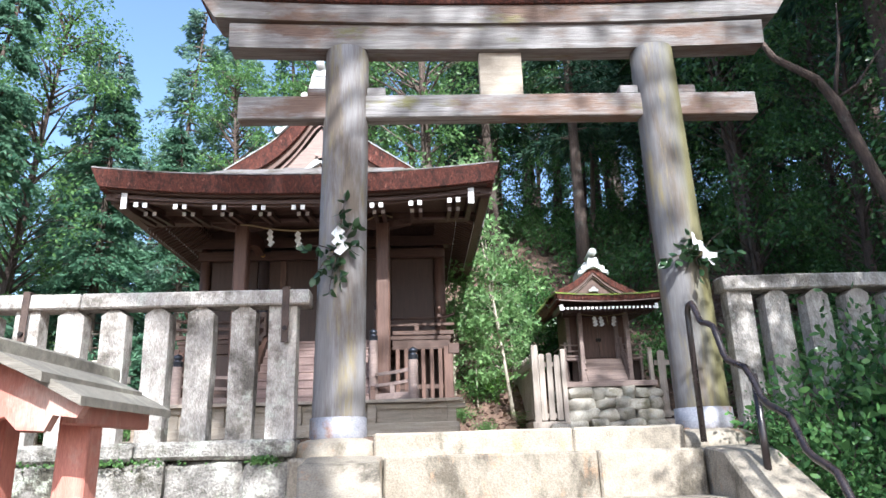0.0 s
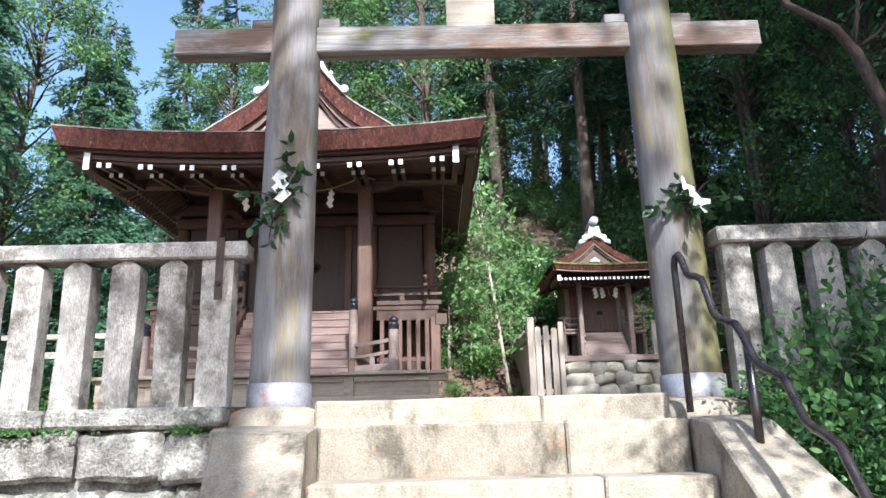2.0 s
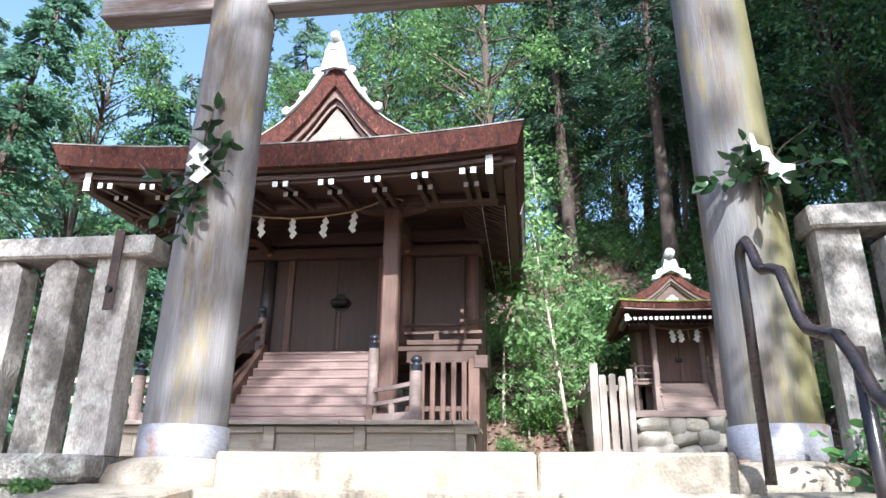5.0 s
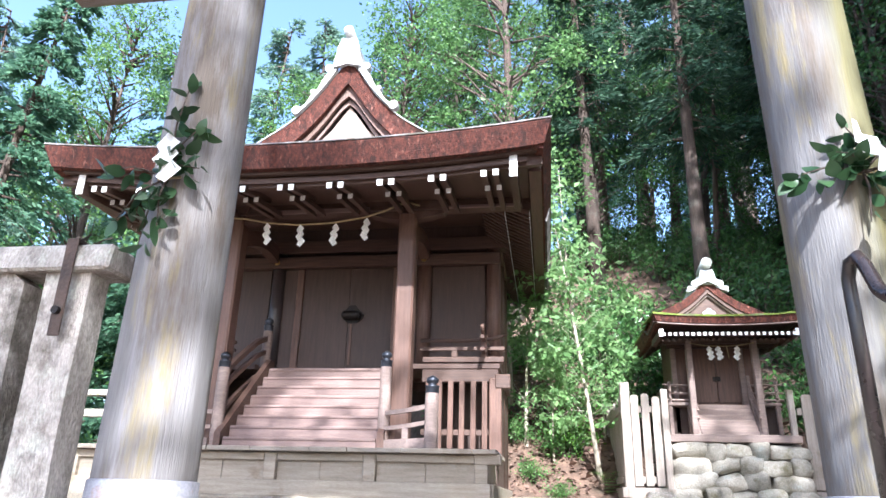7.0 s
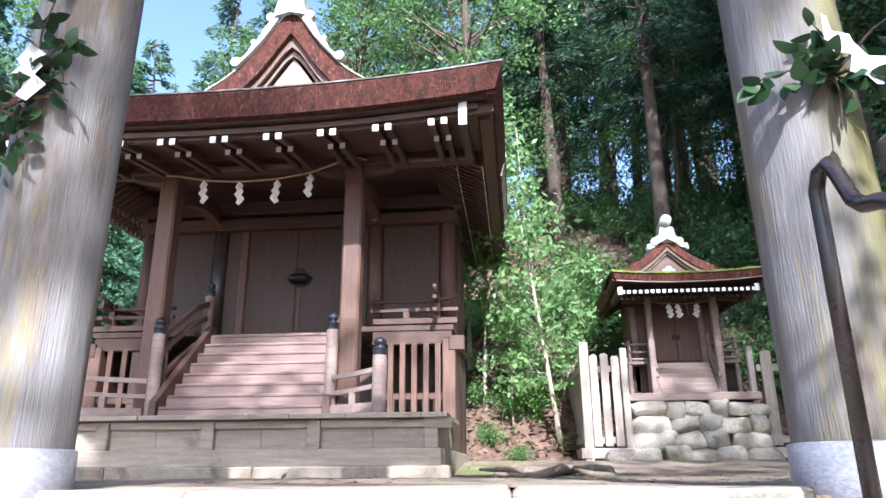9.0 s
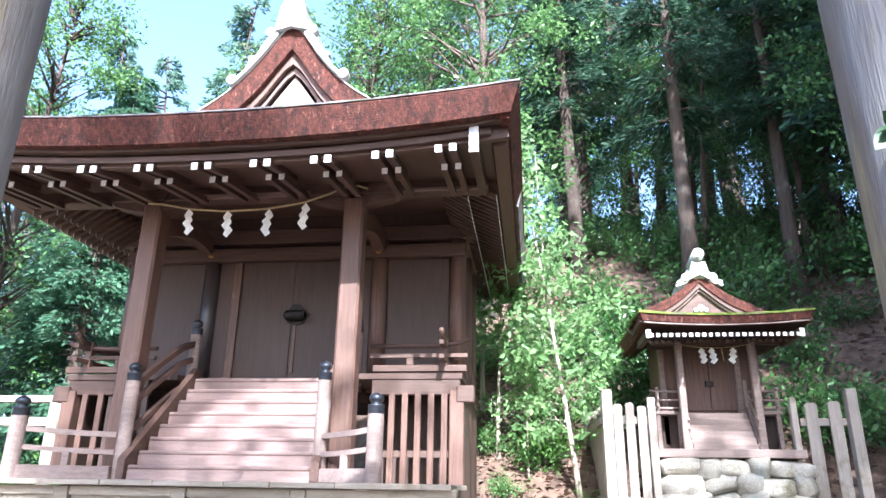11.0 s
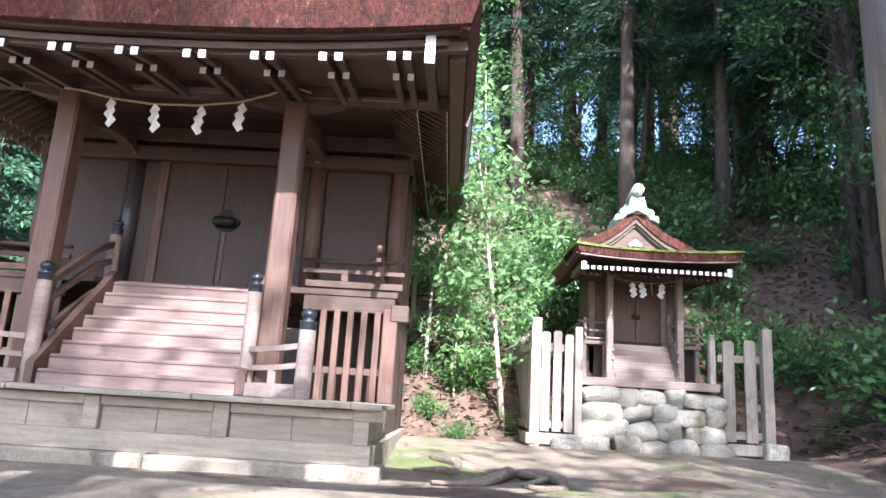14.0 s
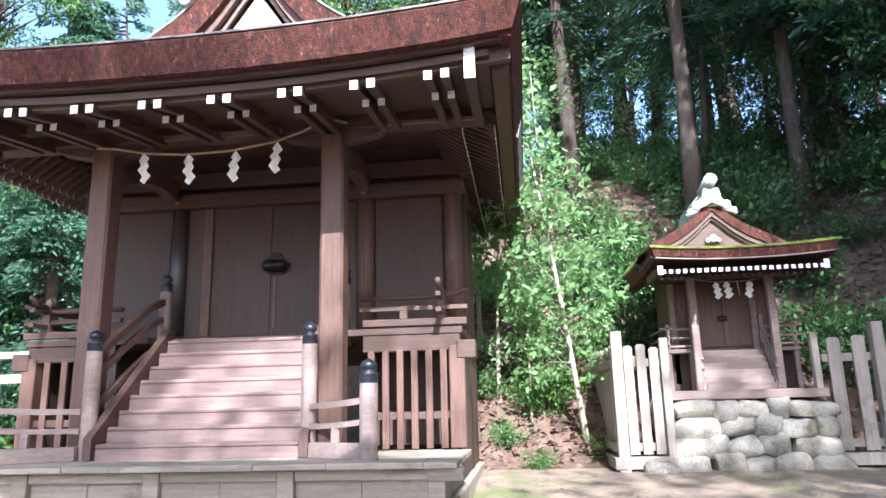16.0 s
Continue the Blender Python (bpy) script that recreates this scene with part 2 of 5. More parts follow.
# lighter copy of M_SHRUB: sunlight on front shrubs and ivy is in the colour
M_FRONT = leaf_mat("glossy_sun_toned_leaves", (0.028, 0.085, 0.028), (0.12, 0.24, 0.075), 0.25, 0.3)
# lighter than M_HINOKI: haze over the far cypresses is mixed into the colour
M_AIRY = leaf_mat("haze_paled_airy_sprays", (0.09, 0.17, 0.125), (0.18, 0.29, 0.21), 0.55, 0.5)
# darker than M_LEAF: the hillside's shade is partly put into this green
M_SHRUB = leaf_mat("shade_toned_shrub_leaves", (0.028, 0.078, 0.025), (0.085, 0.18, 0.05), 0.3, 0.25)
M_SAPLEAF = leaf_mat("young_leaves", (0.12, 0.24, 0.085), (0.27, 0.42, 0.17), 0.45, 0.5)
M_FERN = leaf_mat("fern_fronds", (0.05, 0.14, 0.02), (0.15, 0.30, 0.05), 0.5, 0.35)
# browns darkened: the young tree's shade on the bank is put into them
M_DEAD = leaf_mat("fallen_leaves", (0.09, 0.055, 0.045), (0.26, 0.165, 0.13), 0.85, 0.1)
M_SAKAKI = leaf_mat("sprig_leaves", (0.014, 0.038, 0.016), (0.045, 0.09, 0.038), 0.28, 0.15)
M_ROOT = mat("bare_root", (0.16, 0.12, 0.09), (0.32, 0.25, 0.19), 0.9, 8, (3, 3, 3), 0.6)

# ---- builders ----
ROOTS = {}


def thing(name, at, label="", category="", group="", kind=""):
    """An Empty at the base of a thing; its parts are given in world places."""
    ob = new(name)
    ob.empty_display_size = 0.1
    ob.location = at
    ROOTS[ob.name] = Vector(at)
    return tagged(ob, label, category, group, kind)


def mesh_of(name, bm, material):
    me = bpy.data.meshes.new(name)
    bm.normal_update()
    bm.to_mesh(me)
    bm.free()
    me.materials.append(material)
    return me


def smooth(me):
    me.polygons.foreach_set("use_smooth", [True] * len(me.polygons))
    return me


def part(name, bm, material, parent=None, label="", soft=False):
    """Links a bmesh as one mesh object under a thing or under a part."""
    me = bm if isinstance(bm, bpy.types.Mesh) else mesh_of(name, bm, material)
    if soft:
        smooth(me)
    ob = new(name, me)
    if parent:
        ob.parent = parent
        if parent.name in ROOTS:
            ob.matrix_parent_inverse = Matrix.Translation(-ROOTS[parent.name])
    return tagged(ob, label)


def setting(name, bm, material, label="", category="", soft=False):
    return tagged(part(name, bm, material, None, label, soft), category=category, kind="structure")


def box(x0, x1, y0, y1, z0, z1, bevel=0.0, bm=None, m=None):
    own = bmesh.new()
    bmesh.ops.create_cube(own, size=1.0)
    for v in own.verts:
        v.co = Vector(((x0 + x1) / 2 + v.co.x * (x1 - x0), (y0 + y1) / 2 + v.co.y * (y1 - y0), (z0 + z1) / 2 + v.co.z * (z1 - z0)))
    if bevel:
        bmesh.ops.bevel(own, geom=own.edges[:], offset=bevel, segments=1, affect="EDGES")
    if m:
        own.transform(m)
    return merge(bm, own)


def merge(bm, own):
    if bm is None:
        return own
    me = bpy.data.meshes.new("tmp")
    own.to_mesh(me)
    bm.from_mesh(me)
    bpy.data.meshes.remove(me)
    own.free()
    return bm


def tube(points, radii, sides=10, bm=None, caps=True, squash=None):
    """A tube along points with a radius at each."""
    bm = bm or bmesh.new()
    pts = [Vector(p) for p in points]
    if not hasattr(radii, "__len__"):
        radii = [radii] * len(pts)
    rings, ref = [], None
    for i, p in enumerate(pts):
        d = (pts[min(i + 1, len(pts) - 1)] - pts[max(i - 1, 0)]).normalized()
        if ref is None:
            ref = d.orthogonal().normalized()
        ref = (ref - d * ref.dot(d)).normalized()
        other = d.cross(ref)
        rings.append([bm.verts.new(p + (ref * math.cos(a) + other * math.sin(a)) * radii[i]) for a in (2 * math.pi * k / sides for k in range(sides))])
    for a, b in zip(rings, rings[1:]):
        for k in range(sides):
            bm.faces.new((a[k], a[(k + 1) % sides], b[(k + 1) % sides], b[k]))
    if caps:
        bm.faces.new(rings[0][::-1])
        bm.faces.new(rings[-1])
    return bm


def prism(outline, axis, a, b, bm=None):
    """A flat outline of (u, v) drawn out along an axis: x takes (y, z), y takes (x, z), z takes (x, y)."""
    bm = bm or bmesh.new()
    def at(u, v, w):
        return {"x": (w, u, v), "y": (u, w, v), "z": (u, v, w)}[axis]
    lo = [bm.verts.new(at(u, v, a)) for u, v in outline]
    hi = [bm.verts.new(at(u, v, b)) for u, v in outline]
    n = len(lo)
    bm.faces.new(lo)
    bm.faces.new(hi[::-1])
    for i in range(n):
        bm.faces.new((lo[i], hi[i], hi[(i + 1) % n], lo[(i + 1) % n]))
    bmesh.ops.recalc_face_normals(bm, faces=bm.faces[:])
    return bm


def band(rows, bm=None, close=True):
    """A closed solid skin through rows of equal length, each row a ring of points."""
    bm = bm or bmesh.new()
    rings = [[bm.verts.new(p) for p in row] for row in rows]
    n = len(rings[0])
    for a, b in zip(rings, rings[1:]):
        for k in range(n if close else n - 1):
            bm.faces.new((a[k], a[(k + 1) % n], b[(k + 1) % n], b[k]))
    if close:
        bm.faces.new(rings[0][::-1])
        bm.faces.new(rings[-1])
    bmesh.ops.recalc_face_normals(bm, faces=bm.faces[:])
    return bm


def curve(knots, t):
    """A smooth value at t through knots (t, value)."""
    if t <= knots[0][0]:
        return knots[0][1]
    for i, ((a, va), (b, vb)) in enumerate(zip(knots, knots[1:])):
        if t <= b:
            s = (t - a) / (b - a)
            before, after = knots[max(i - 1, 0)], knots[min(i + 2, len(knots) - 1)]
            ma = (vb - before[1]) / (b - before[0]) * (b - a)
            mb = (after[1] - va) / (after[0] - a) * (b - a)
            return (2 * s**3 - 3 * s**2 + 1) * va + (s**3 - 2 * s**2 + s) * ma + (3 * s**2 - 2 * s**3) * vb + (s**3 - s**2) * mb
    return knots[-1][1]


def roughen(bm, cuts, amount, size, seed=0):
    """Breaks up a stone: cuts it finer and shifts its skin unevenly."""
    if cuts:
        bmesh.ops.subdivide_edges(bm, edges=bm.edges[:], cuts=cuts, use_grid_fill=True)
    for v in bm.verts:
        d = noise.noise_vector(v.co * size + Vector((seed * 7.1, seed * 3.3, seed)))
        v.co += d * amount
    return bm


def leaves(name, centres, ways, lengths, widths, material, rng, fold=0.25, roll=None, rounded=False):
    """One mesh of many folded leaves, each a kite of two triangles."""
    n = len(centres)
    c, w = np.asarray(centres, float), np.asarray(ways, float)
    w /= np.linalg.norm(w, axis=1, keepdims=True) + 1e-9
    side = np.cross(w, rng.normal(size=(n, 3)) if roll is None else roll)
    side /= np.linalg.norm(side, axis=1, keepdims=True) + 1e-9
    up = np.cross(side, w)
    L, W = np.asarray(lengths)[:, None], np.asarray(widths)[:, None]
    if rounded:
        ring = [(0, 0), (0.16, 0.3), (0.38, 0.5), (0.62, 0.46), (0.84, 0.26), (1, 0), (0.84, -0.26), (0.62, -0.46), (0.38, -0.5), (0.16, -0.3)]
        v = np.stack([c + w * L * a + side * W * b + up * (W * fold * abs(b) * 2 - L * 0.12 * a * a) for a, b in ring], 1).reshape(-1, 3)
        i = np.arange(n)[:, None] * 10
        f = np.concatenate([i + [q] for q in ([0, 1, 9], [1, 2, 8], [1, 8, 9], [2, 3, 7], [2, 7, 8], [3, 4, 6], [3, 6, 7], [4, 5, 6])], 1).reshape(-1, 3)
        return leaf_mesh(name, v, f, material)
    mid = c + w * L * 0.45
    v = np.stack([c, mid + side * W * 0.5 + up * W * fold, c + w * L, mid - side * W * 0.5 + up * W * fold], 1).reshape(-1, 3)
    i = np.arange(n)[:, None] * 4
    f = np.concatenate([i + [[0, 1, 2]], i + [[0, 2, 3]]], 1).reshape(-1, 3)
    return leaf_mesh(name, v, f, material)


def leaf_mesh(name, v, f, material):
    me = bpy.data.meshes.new(name)
    me.vertices.add(len(v))
    me.vertices.foreach_set("co", v.ravel())
    me.loops.add(len(f) * 3)
    me.loops.foreach_set("vertex_index", f.ravel())
    me.polygons.add(len(f))
    me.polygons.foreach_set("loop_start", np.arange(len(f)) * 3)
    me.polygons.foreach_set("loop_total", np.full(len(f), 3))
    me.update(calc_edges=True)
    me.materials.append(material)
    return me

# ---- the lie of the land ----
def ease(v, a, b):
    s = min(max((v - a) / (b - a), 0), 1)
    return s * s * (3 - 2 * s)


def land(x, y):
    """Height of the ground."""
    upper = 1.60 + 0.15 * ease(y, 9.0, 11.5)
    back = max(0.0, y - 12.0 - 3.5 * ease(-x, 0.0, 3.0))
    side = max(0.0, (x - 4.9) * 0.8) * ease(y, 5.5, 9.0)
    d = math.sqrt(back * back + side * side) if back and side else max(back, side)
    hill = 0.72 * min(d, 9) + 0.28 * min(max(d - 9, 0), 12)
    hill *= 1 - 0.75 * ease(-x, 1.0, 7.0)
    upper += hill
    lower = 0.09 + 1.15 * ease(x, 2.2, 3.0) * ease(y, 1.6, 4.6) + 0.5 * max(0, x - 3.4) * ease(y, -2, 3)
    cut = 5.06 if x < -0.5 or x > 2.1 else 5.0
    z = lower if y < cut else upper
    rough = 0.05 * ease(d, 0, 1.0) * 3
    return z + (noise.noise(Vector((x * 0.9, y * 0.9, 0))) * (0.03 + rough) if abs(y - cut) > 0.3 else 0)


def sheet(name, xs, ys, material, label, z=None):
    bm = bmesh.new()
    rows = [[bm.verts.new((x, y, land(x, y) if z is None else z)) for x in xs] for y in ys]
    for a, b in zip(rows, rows[1:]):
        for i in range(len(xs) - 1):
            bm.faces.new((a[i], a[i + 1], b[i + 1], b[i]))
    return setting(name, bm, material, label, "ground", True)


def steps_of(*spans):
    out = []
    for a, b, s in spans:
        n = max(1, round((b - a) / s))
        out += [a + (b - a) * i / n for i in range(n)]
    return out + [spans[-1][1]]


ground = sheet("ground", steps_of((-400, -60, 40), (-60, -12, 3), (-12, 14, 0.28), (14, 60, 3), (60, 400, 40)),
               steps_of((-400, -60, 40), (-60, -6, 3), (-6, 5.04, 0.276), (5.04, 5.08, 0.04), (5.08, 22, 0.282), (22, 60, 2.4), (60, 400, 40)), M_LITTER, "brown leaf-littered earth rising into a wooded hillside")
yard = bmesh.new()
cols = [[yard.verts.new((x, y, 1.612 + 0.15 * ease(y, 9.0, 11.5) + 0.012 * noise.noise(Vector((x * 2, y * 2, 3))))) for x in steps_of((-7, 5.2 , 0.3))] for y in steps_of((5.3, 11.9, 0.3))]
for a, b in zip(cols, cols[1:]):
    for i in range(len(a) - 1):
        yard.faces.new((a[i], a[i + 1], b[i + 1], b[i]))
setting("pavement", yard, M_EARTH, "bare packed earth with moss patches before the shrines", "ground", True)

# ---- stone steps up to the gate ----
TREADS = [(2.82, 0.365), (3.28, 0.64), (3.76, 0.915), (4.236, 1.19), (4.57, 1.467), (4.93, 1.62)]
SX0, SX1 = -0.26, 1.775
stairs = thing("stone_stairs", (0.75, 2.8, 0.09), "worn pale granite steps with dark damp stains", "stairs", kind="structure")
for i, (y, z) in enumerate(TREADS):
    deep = 0.62 if i < 5 else 0.5
    low = z - 0.30
    cutx = [SX0, 0.25 + 0.85 * ((i * 37) % 10) / 10, SX1]
    if i == 3:
        cutx = [SX0, 1.21, SX1]
    if i == 4:
        cutx = [SX0, 1.094, SX1]
    if i == 5:
        cutx = [-0.34, 1.02, 1.80]
    for k, (a, b) in enumerate(zip(cutx, cutx[1:])):
        bm = box(a + 0.003, b - 0.003, y, y + deep, low, z, 0.014)
        roughen(bm, 2, 0.007, 3.0, i * 3 + k)
        part("step_stone", bm, M_STONE, stairs, soft=False)


def cheek(x0, x1, x0b, x1b, label):
    """The sloping stone at the side of the steps."""
    top = [(4.62, 1.475), (4.30, 1.44), (2.75, 0.36), (2.55, 0.09)]
    rows = []
    for (y, z), (a, b) in zip(top, ((x0, x1), (x0, x1), (x0b, x1b), (x0b, x1b))):
        rows.append([(a, y, z), (b, y, z), (b, y, 0.0), (a, y, 0.0)])
    bm = band(rows)
    bmesh.ops.bevel(bm, geom=bm.edges[:], offset=0.012, segments=1, affect="EDGES")
    roughen(bm, 3, 0.012, 2.5, x0)
    return setting("stair_cheek", bm, M_STONE, label, "stone kerb")


cheek(-0.74, -0.265, -0.44, -0.1, "sloping granite slab beside the steps")
cheek(1.78, 2.12, 1.8, 2.42, "sloping granite slab under the handrail")

# ---- gate of logs ----
torii = thing("torii_gate", (0.72, 5.15, 1.6), "tall weathered grey cypress torii gate over the steps", "gate")
for bx, tx, seed in ((-0.605, -0.57, 1), (2.035, 1.985, 2)):
    pts = [(bx + (tx - bx) * s, 5.16, 1.6 + 3.08 * s) for s in [i / 14 for i in range(15)]]
    bm = tube(pts, [0.19 - 0.018 * i / 14 for i in range(15)], 36)
    for v in bm.verts:
        a = math.atan2(v.co.y - 5.16, v.co.x - (bx + tx) / 2)
        d = 0.006 * noise.noise(Vector((a * 3 + seed, v.co.z * 0.3, 1))) + 0.004 * noise.noise(Vector((math.cos(a) * 9, math.sin(a) * 9, v.co.z * 0.4 + seed)))
        v.co += Vector((math.cos(a), math.sin(a), 0)) * d
    log = part("post", bm, M_POST if bx < 0 else M_POST2, torii, soft=True)
    ring = tube([(bx, 5.16, 1.585), (bx, 5.16, 1.60), (bx, 5.16, 1.735), (bx, 5.16, 1.74)], [0.2, 0.204, 0.202, 0.193], 36)
    part("collar", ring, M_COLLAR, log, "stained grey metal collar", True)
    part("base_stone", roughen(tube([(bx, 5.16, 1.44), (bx, 5.16, 1.50), (bx, 5.16, 1.56), (bx, 5.16, 1.592)], [0.33, 0.33, 0.30, 0.22], 24), 0, 0.014, 3, seed), M_STONE, log, "rounded base stone", True)
    for s in (-1, 1):
        e = tx + s * 0.165
        part("wedge", box(min(e, e + s * 0.15), max(e, e + s * 0.15), 5.10, 5.22, 4.272, 4.345, 0.006), M_BEAM, torii)
part("tie_beam", box(-1.435, 2.79, 5.09, 5.23, 4.07, 4.27, 0.008), M_BEAM, torii)
def bar(x0, x1, y0, y1, z0, z1, lift, slant=0.0):
    rows = []
    for i in range(17):
        s = i / 16 * 2 - 1
        x = x0 + (x1 - x0) * i / 16
        up = lift * abs(s) ** 2.4
        e = slant * s
        rows.append([(x - e * 0.5, y0 + 0.02, z0 + up), (x - e * 0.5, y1 - 0.02, z0 + up), (x + e * 0.5, y1, z1 + up), (x + e * 0.5, y0, z1 + up)])
    return band(rows)
part("lintel", bar(-1.53, 2.93, 5.05, 5.28, 4.675, 4.885, 0.04), M_BEAM, torii)
part("top_rail", bar(-1.70, 3.10, 5.0, 5.33, 4.89, 5.045, 0.075, 0.1), M_BEAM, torii)
part("cap_board", bar(-1.77, 3.17, 4.96, 5.37, 5.05, 5.075, 0.08), M_BARK, torii, "brown bark capping board")
part("tablet", box(0.52, 0.875, 5.12, 5.2, 4.272, 4.673, 0.004), M_DECK, torii, "plain pale strut board")

# ---- stone fences on their walls ----
def fence_post(fence, x, w, z0, z1, y=5.07, pointed=True, lean=0.0):
    d = 0.062
    own = bmesh.new()
    bmesh.ops.create_cube(own, size=1)
    for v in own.verts:
        v.co = Vector((v.co.x * w, v.co.y * 2 * d, v.co.z + 0.5))
        v.co.z = z0 + v.co.z * ((z1 - 0.06 if pointed else z1) - z0)
    bmesh.ops.subdivide_edges(own, edges=own.edges[:], cuts=3, use_grid_fill=True)
    for v in own.verts:
        if pointed and v.co.z > z1 - 0.065:
            v.co.z += 0.065 * (1 - abs(v.co.x) / (w / 2))
        n3 = noise.noise_vector(Vector((v.co.x * 5 + x * 9, v.co.y * 5, v.co.z * 4)))
        v.co += n3 * 0.010
        v.co.x += x + lean * (v.co.z - z0)
        v.co.y += y
    return part("post", own, M_FENCE, fence)


def stone_fence(x_from, x_to, posts, z_rail, label):
    fence = thing("stone_fence", ((x_from + x_to) / 2, 5.07, 1.6), label, "fence")
    step = 1.62
    n = max(1, round(abs(x_to - x_from) / step))
    for i in range(n):
        a, b = x_from + (x_to - x_from) * i / n, x_from + (x_to - x_from) * (i + 1) / n
        a, b = min(a, b), max(a, b)
        bm = box(a + 0.003, b - 0.003, 4.965, 5.175, z_rail - 0.115, z_rail, 0.012)
        for v in bm.verts:
            if v.co.z > z_rail - 0.02:
                v.co.y += 0.02 if v.co.y < 5.07 else -0.02
        part("rail", roughen(bm, 2, 0.008, 3, a), M_FENCE, fence)
    for x, w, pointed in posts:
        fence_post(fence, x, w, 1.6, z_rail - (0.10 if pointed else 0.115), pointed=pointed)
    return fence


left_posts = [(-0.995, 0.2, False)] + [(-1.275 - 0.305 * i, 0.178, i % 6 != 5) for i in range(14)]
fence_left = stone_fence(-0.80, -5.7, left_posts, 2.65, "weathered grey stone fence with pointed posts")
for bx in (-0.97, -2.80):
    part("iron_strap", box(bx - 0.025, bx + 0.025, 4.955, 4.964, 2.26, 2.66, 0.002), M_RUST, fence_left, "rusty iron strap")
    part("strap_top", box(bx - 0.025, bx + 0.025, 4.955, 5.18, 2.655, 2.664, 0.002), M_RUST, fence_left, "rusty iron strap")
    part("bolt", tube([(bx, 4.956, 2.36), (bx, 4.935, 2.36)], 0.016, 10), M_IRON, fence_left)
right_posts = [(2.36, 0.18, False)] + [(2.635 + 0.305 * i, 0.178, True) for i in range(12)]
fence_right = stone_fence(2.235, 7.1, right_posts, 2.69, "shaded grey stone fence half hidden by shrubs")

# ---- walls of laid stones under the fences ----
def stone_wall(name, x0, x1, y, courses, seed, label):
    rng = random.Random(seed)
    wall = setting(name, box(x0, x1, y + 0.10, y + 0.42, 0.0, courses[0][1] - 0.012), M_WALLSTONE, label, "wall")
    for z0, z1, lo, hi, proud, deep in courses:
        x = x0
        while x < x1 - 0.02:
            w = rng.uniform(lo, hi)
            b = x1 if x1 - (x + w) < lo * 0.6 else min(x + w, x1)
            wild = deep < 0.2
            bm = box(x + 0.008, b - 0.008, y - proud - rng.uniform(0, 0.05 if wild else 0.015), y + deep, z0 + 0.006, z1 - 0.004 - (rng.uniform(0, 0.05) if wild and (b - x) < 0.5 else 0), 0.03 if wild else 0.022)
            roughen(bm, 3, 0.055 if wild else 0.016, 3.4, x * 3 + z0)
            ob = part("stone", bm, M_WALLSTONE, wall)
            x = b
    return wall


stone_wall("wall_left", -6.2, -0.86, 4.86, [(1.475, 1.605, 0.55, 1.2, 0.05, 0.45), (1.18, 1.475, 0.35, 0.7, 0.02, 0.11), (0.86, 1.18, 0.3, 0.62, 0.0, 0.11), (0.5, 0.86, 0.35, 0.7, -0.01, 0.11), (0.05, 0.5, 0.4, 0.8, 0.0, 0.11)], 4, "old lichened and mossy stone retaining wall")
stone_wall("wall_right", 2.36, 7.4, 4.9, [(1.47, 1.605, 0.6, 1.2, 0.04, 0.4), (1.16, 1.47, 0.4, 0.7, 0.0, 0.11), (0.7, 1.16, 0.4, 0.7, 0.0, 0.11), (0.05, 0.7, 0.4, 0.7, 0.0, 0.11)], 9, "shaded stone retaining wall behind shrubs")
for x0, x1, name in ((-0.86, -0.27, "plinth_left"), (1.79, 2.4, "plinth_right")):
    bm = box(x0, x1, 4.60, 5.5, 0.05, 1.47, 0.02)
    setting(name, roughen(bm, 4, 0.012, 2.0, x0), M_STONE, "squared granite block under the gate post", "stone block")

# ---- handrail of bent pipe ----
rail = thing("handrail", (1.93, 4.7, 1.48), "dark brown wavy pipe handrail beside the steps", "handrail")
wave = [(4.80, 2.38), (4.775, 2.425), (4.73, 2.43), (4.70, 2.39), (4.655, 2.30), (4.62, 2.272), (4.56, 2.258), (4.49, 2.225), (4.45, 2.13), (4.41, 2.03), (4.37, 1.985), (4.29, 1.955), (4.20, 1.925), (4.14, 1.85), (4.07, 1.73), (4.02, 1.69), (3.93, 1.655), (3.84, 1.62), (3.78, 1.53), (3.72, 1.44), (3.66, 1.405), (3.57, 1.375), (3.48, 1.335), (3.42, 1.24), (3.36, 1.15), (3.3, 1.115), (3.2, 1.08), (3.12, 1.03), (3.06, 0.94), (3.0, 0.86), (2.93, 0.83), (2.82, 0.79)]
wave = [(1.87 + 0.10 * min(1, (4.8 - y) / 0.9), y, z) for y, z in wave]
part("rail", tube([(1.87, 4.80, 1.50)] + [(1.87, 4.80, 2.3)] + wave, 0.021, 12), M_RAIL, rail, soft=True)
for y, z0, z1 in ((4.16, 1.1, 1.88), (3.0, 0.4, 0.86)):
    part("upright", tube([(1.965, y, z0), (1.965, y, z1)], 0.022, 12), M_RAIL, rail, soft=True)

# moss in the joints below the fence
g5 = np.random.default_rng(5)
n = 1100
px = np.concatenate([g5.normal(c, w, n // 6) for c, w in ((-1.05, 0.05), (-1.95, 0.2), (-2.2, 0.1), (-2.75, 0.25), (-3.3, 0.1), (-3.9, 0.3))])
pc = np.stack([px, g5.uniform(4.74, 4.84, len(px)), 1.468 + g5.normal(size=len(px)) * 0.010], 1)
ml = g5.uniform(0.015, 0.035, len(px))
tagged(part("joint_moss", leaves("joint_moss", pc, g5.normal(size=(len(px), 3)) + [0, -0.8, 0.6], ml, ml * 0.7, M_LEAF, g5, 0.2), None), "bright moss in the joints of the stone wall", "moss", kind="stuff")

# ---- main shrine ----
CX = -1.5                     # its middle line
shrine = thing("main_shrine", (CX, 10.6, 1.6), "brown wooden shrine with a curved cypress-bark roof", "shrine")


def put(name, bm, material, parent=None, label="", soft=False):
    return part(name, bm, material, parent or shrine, label, soft)


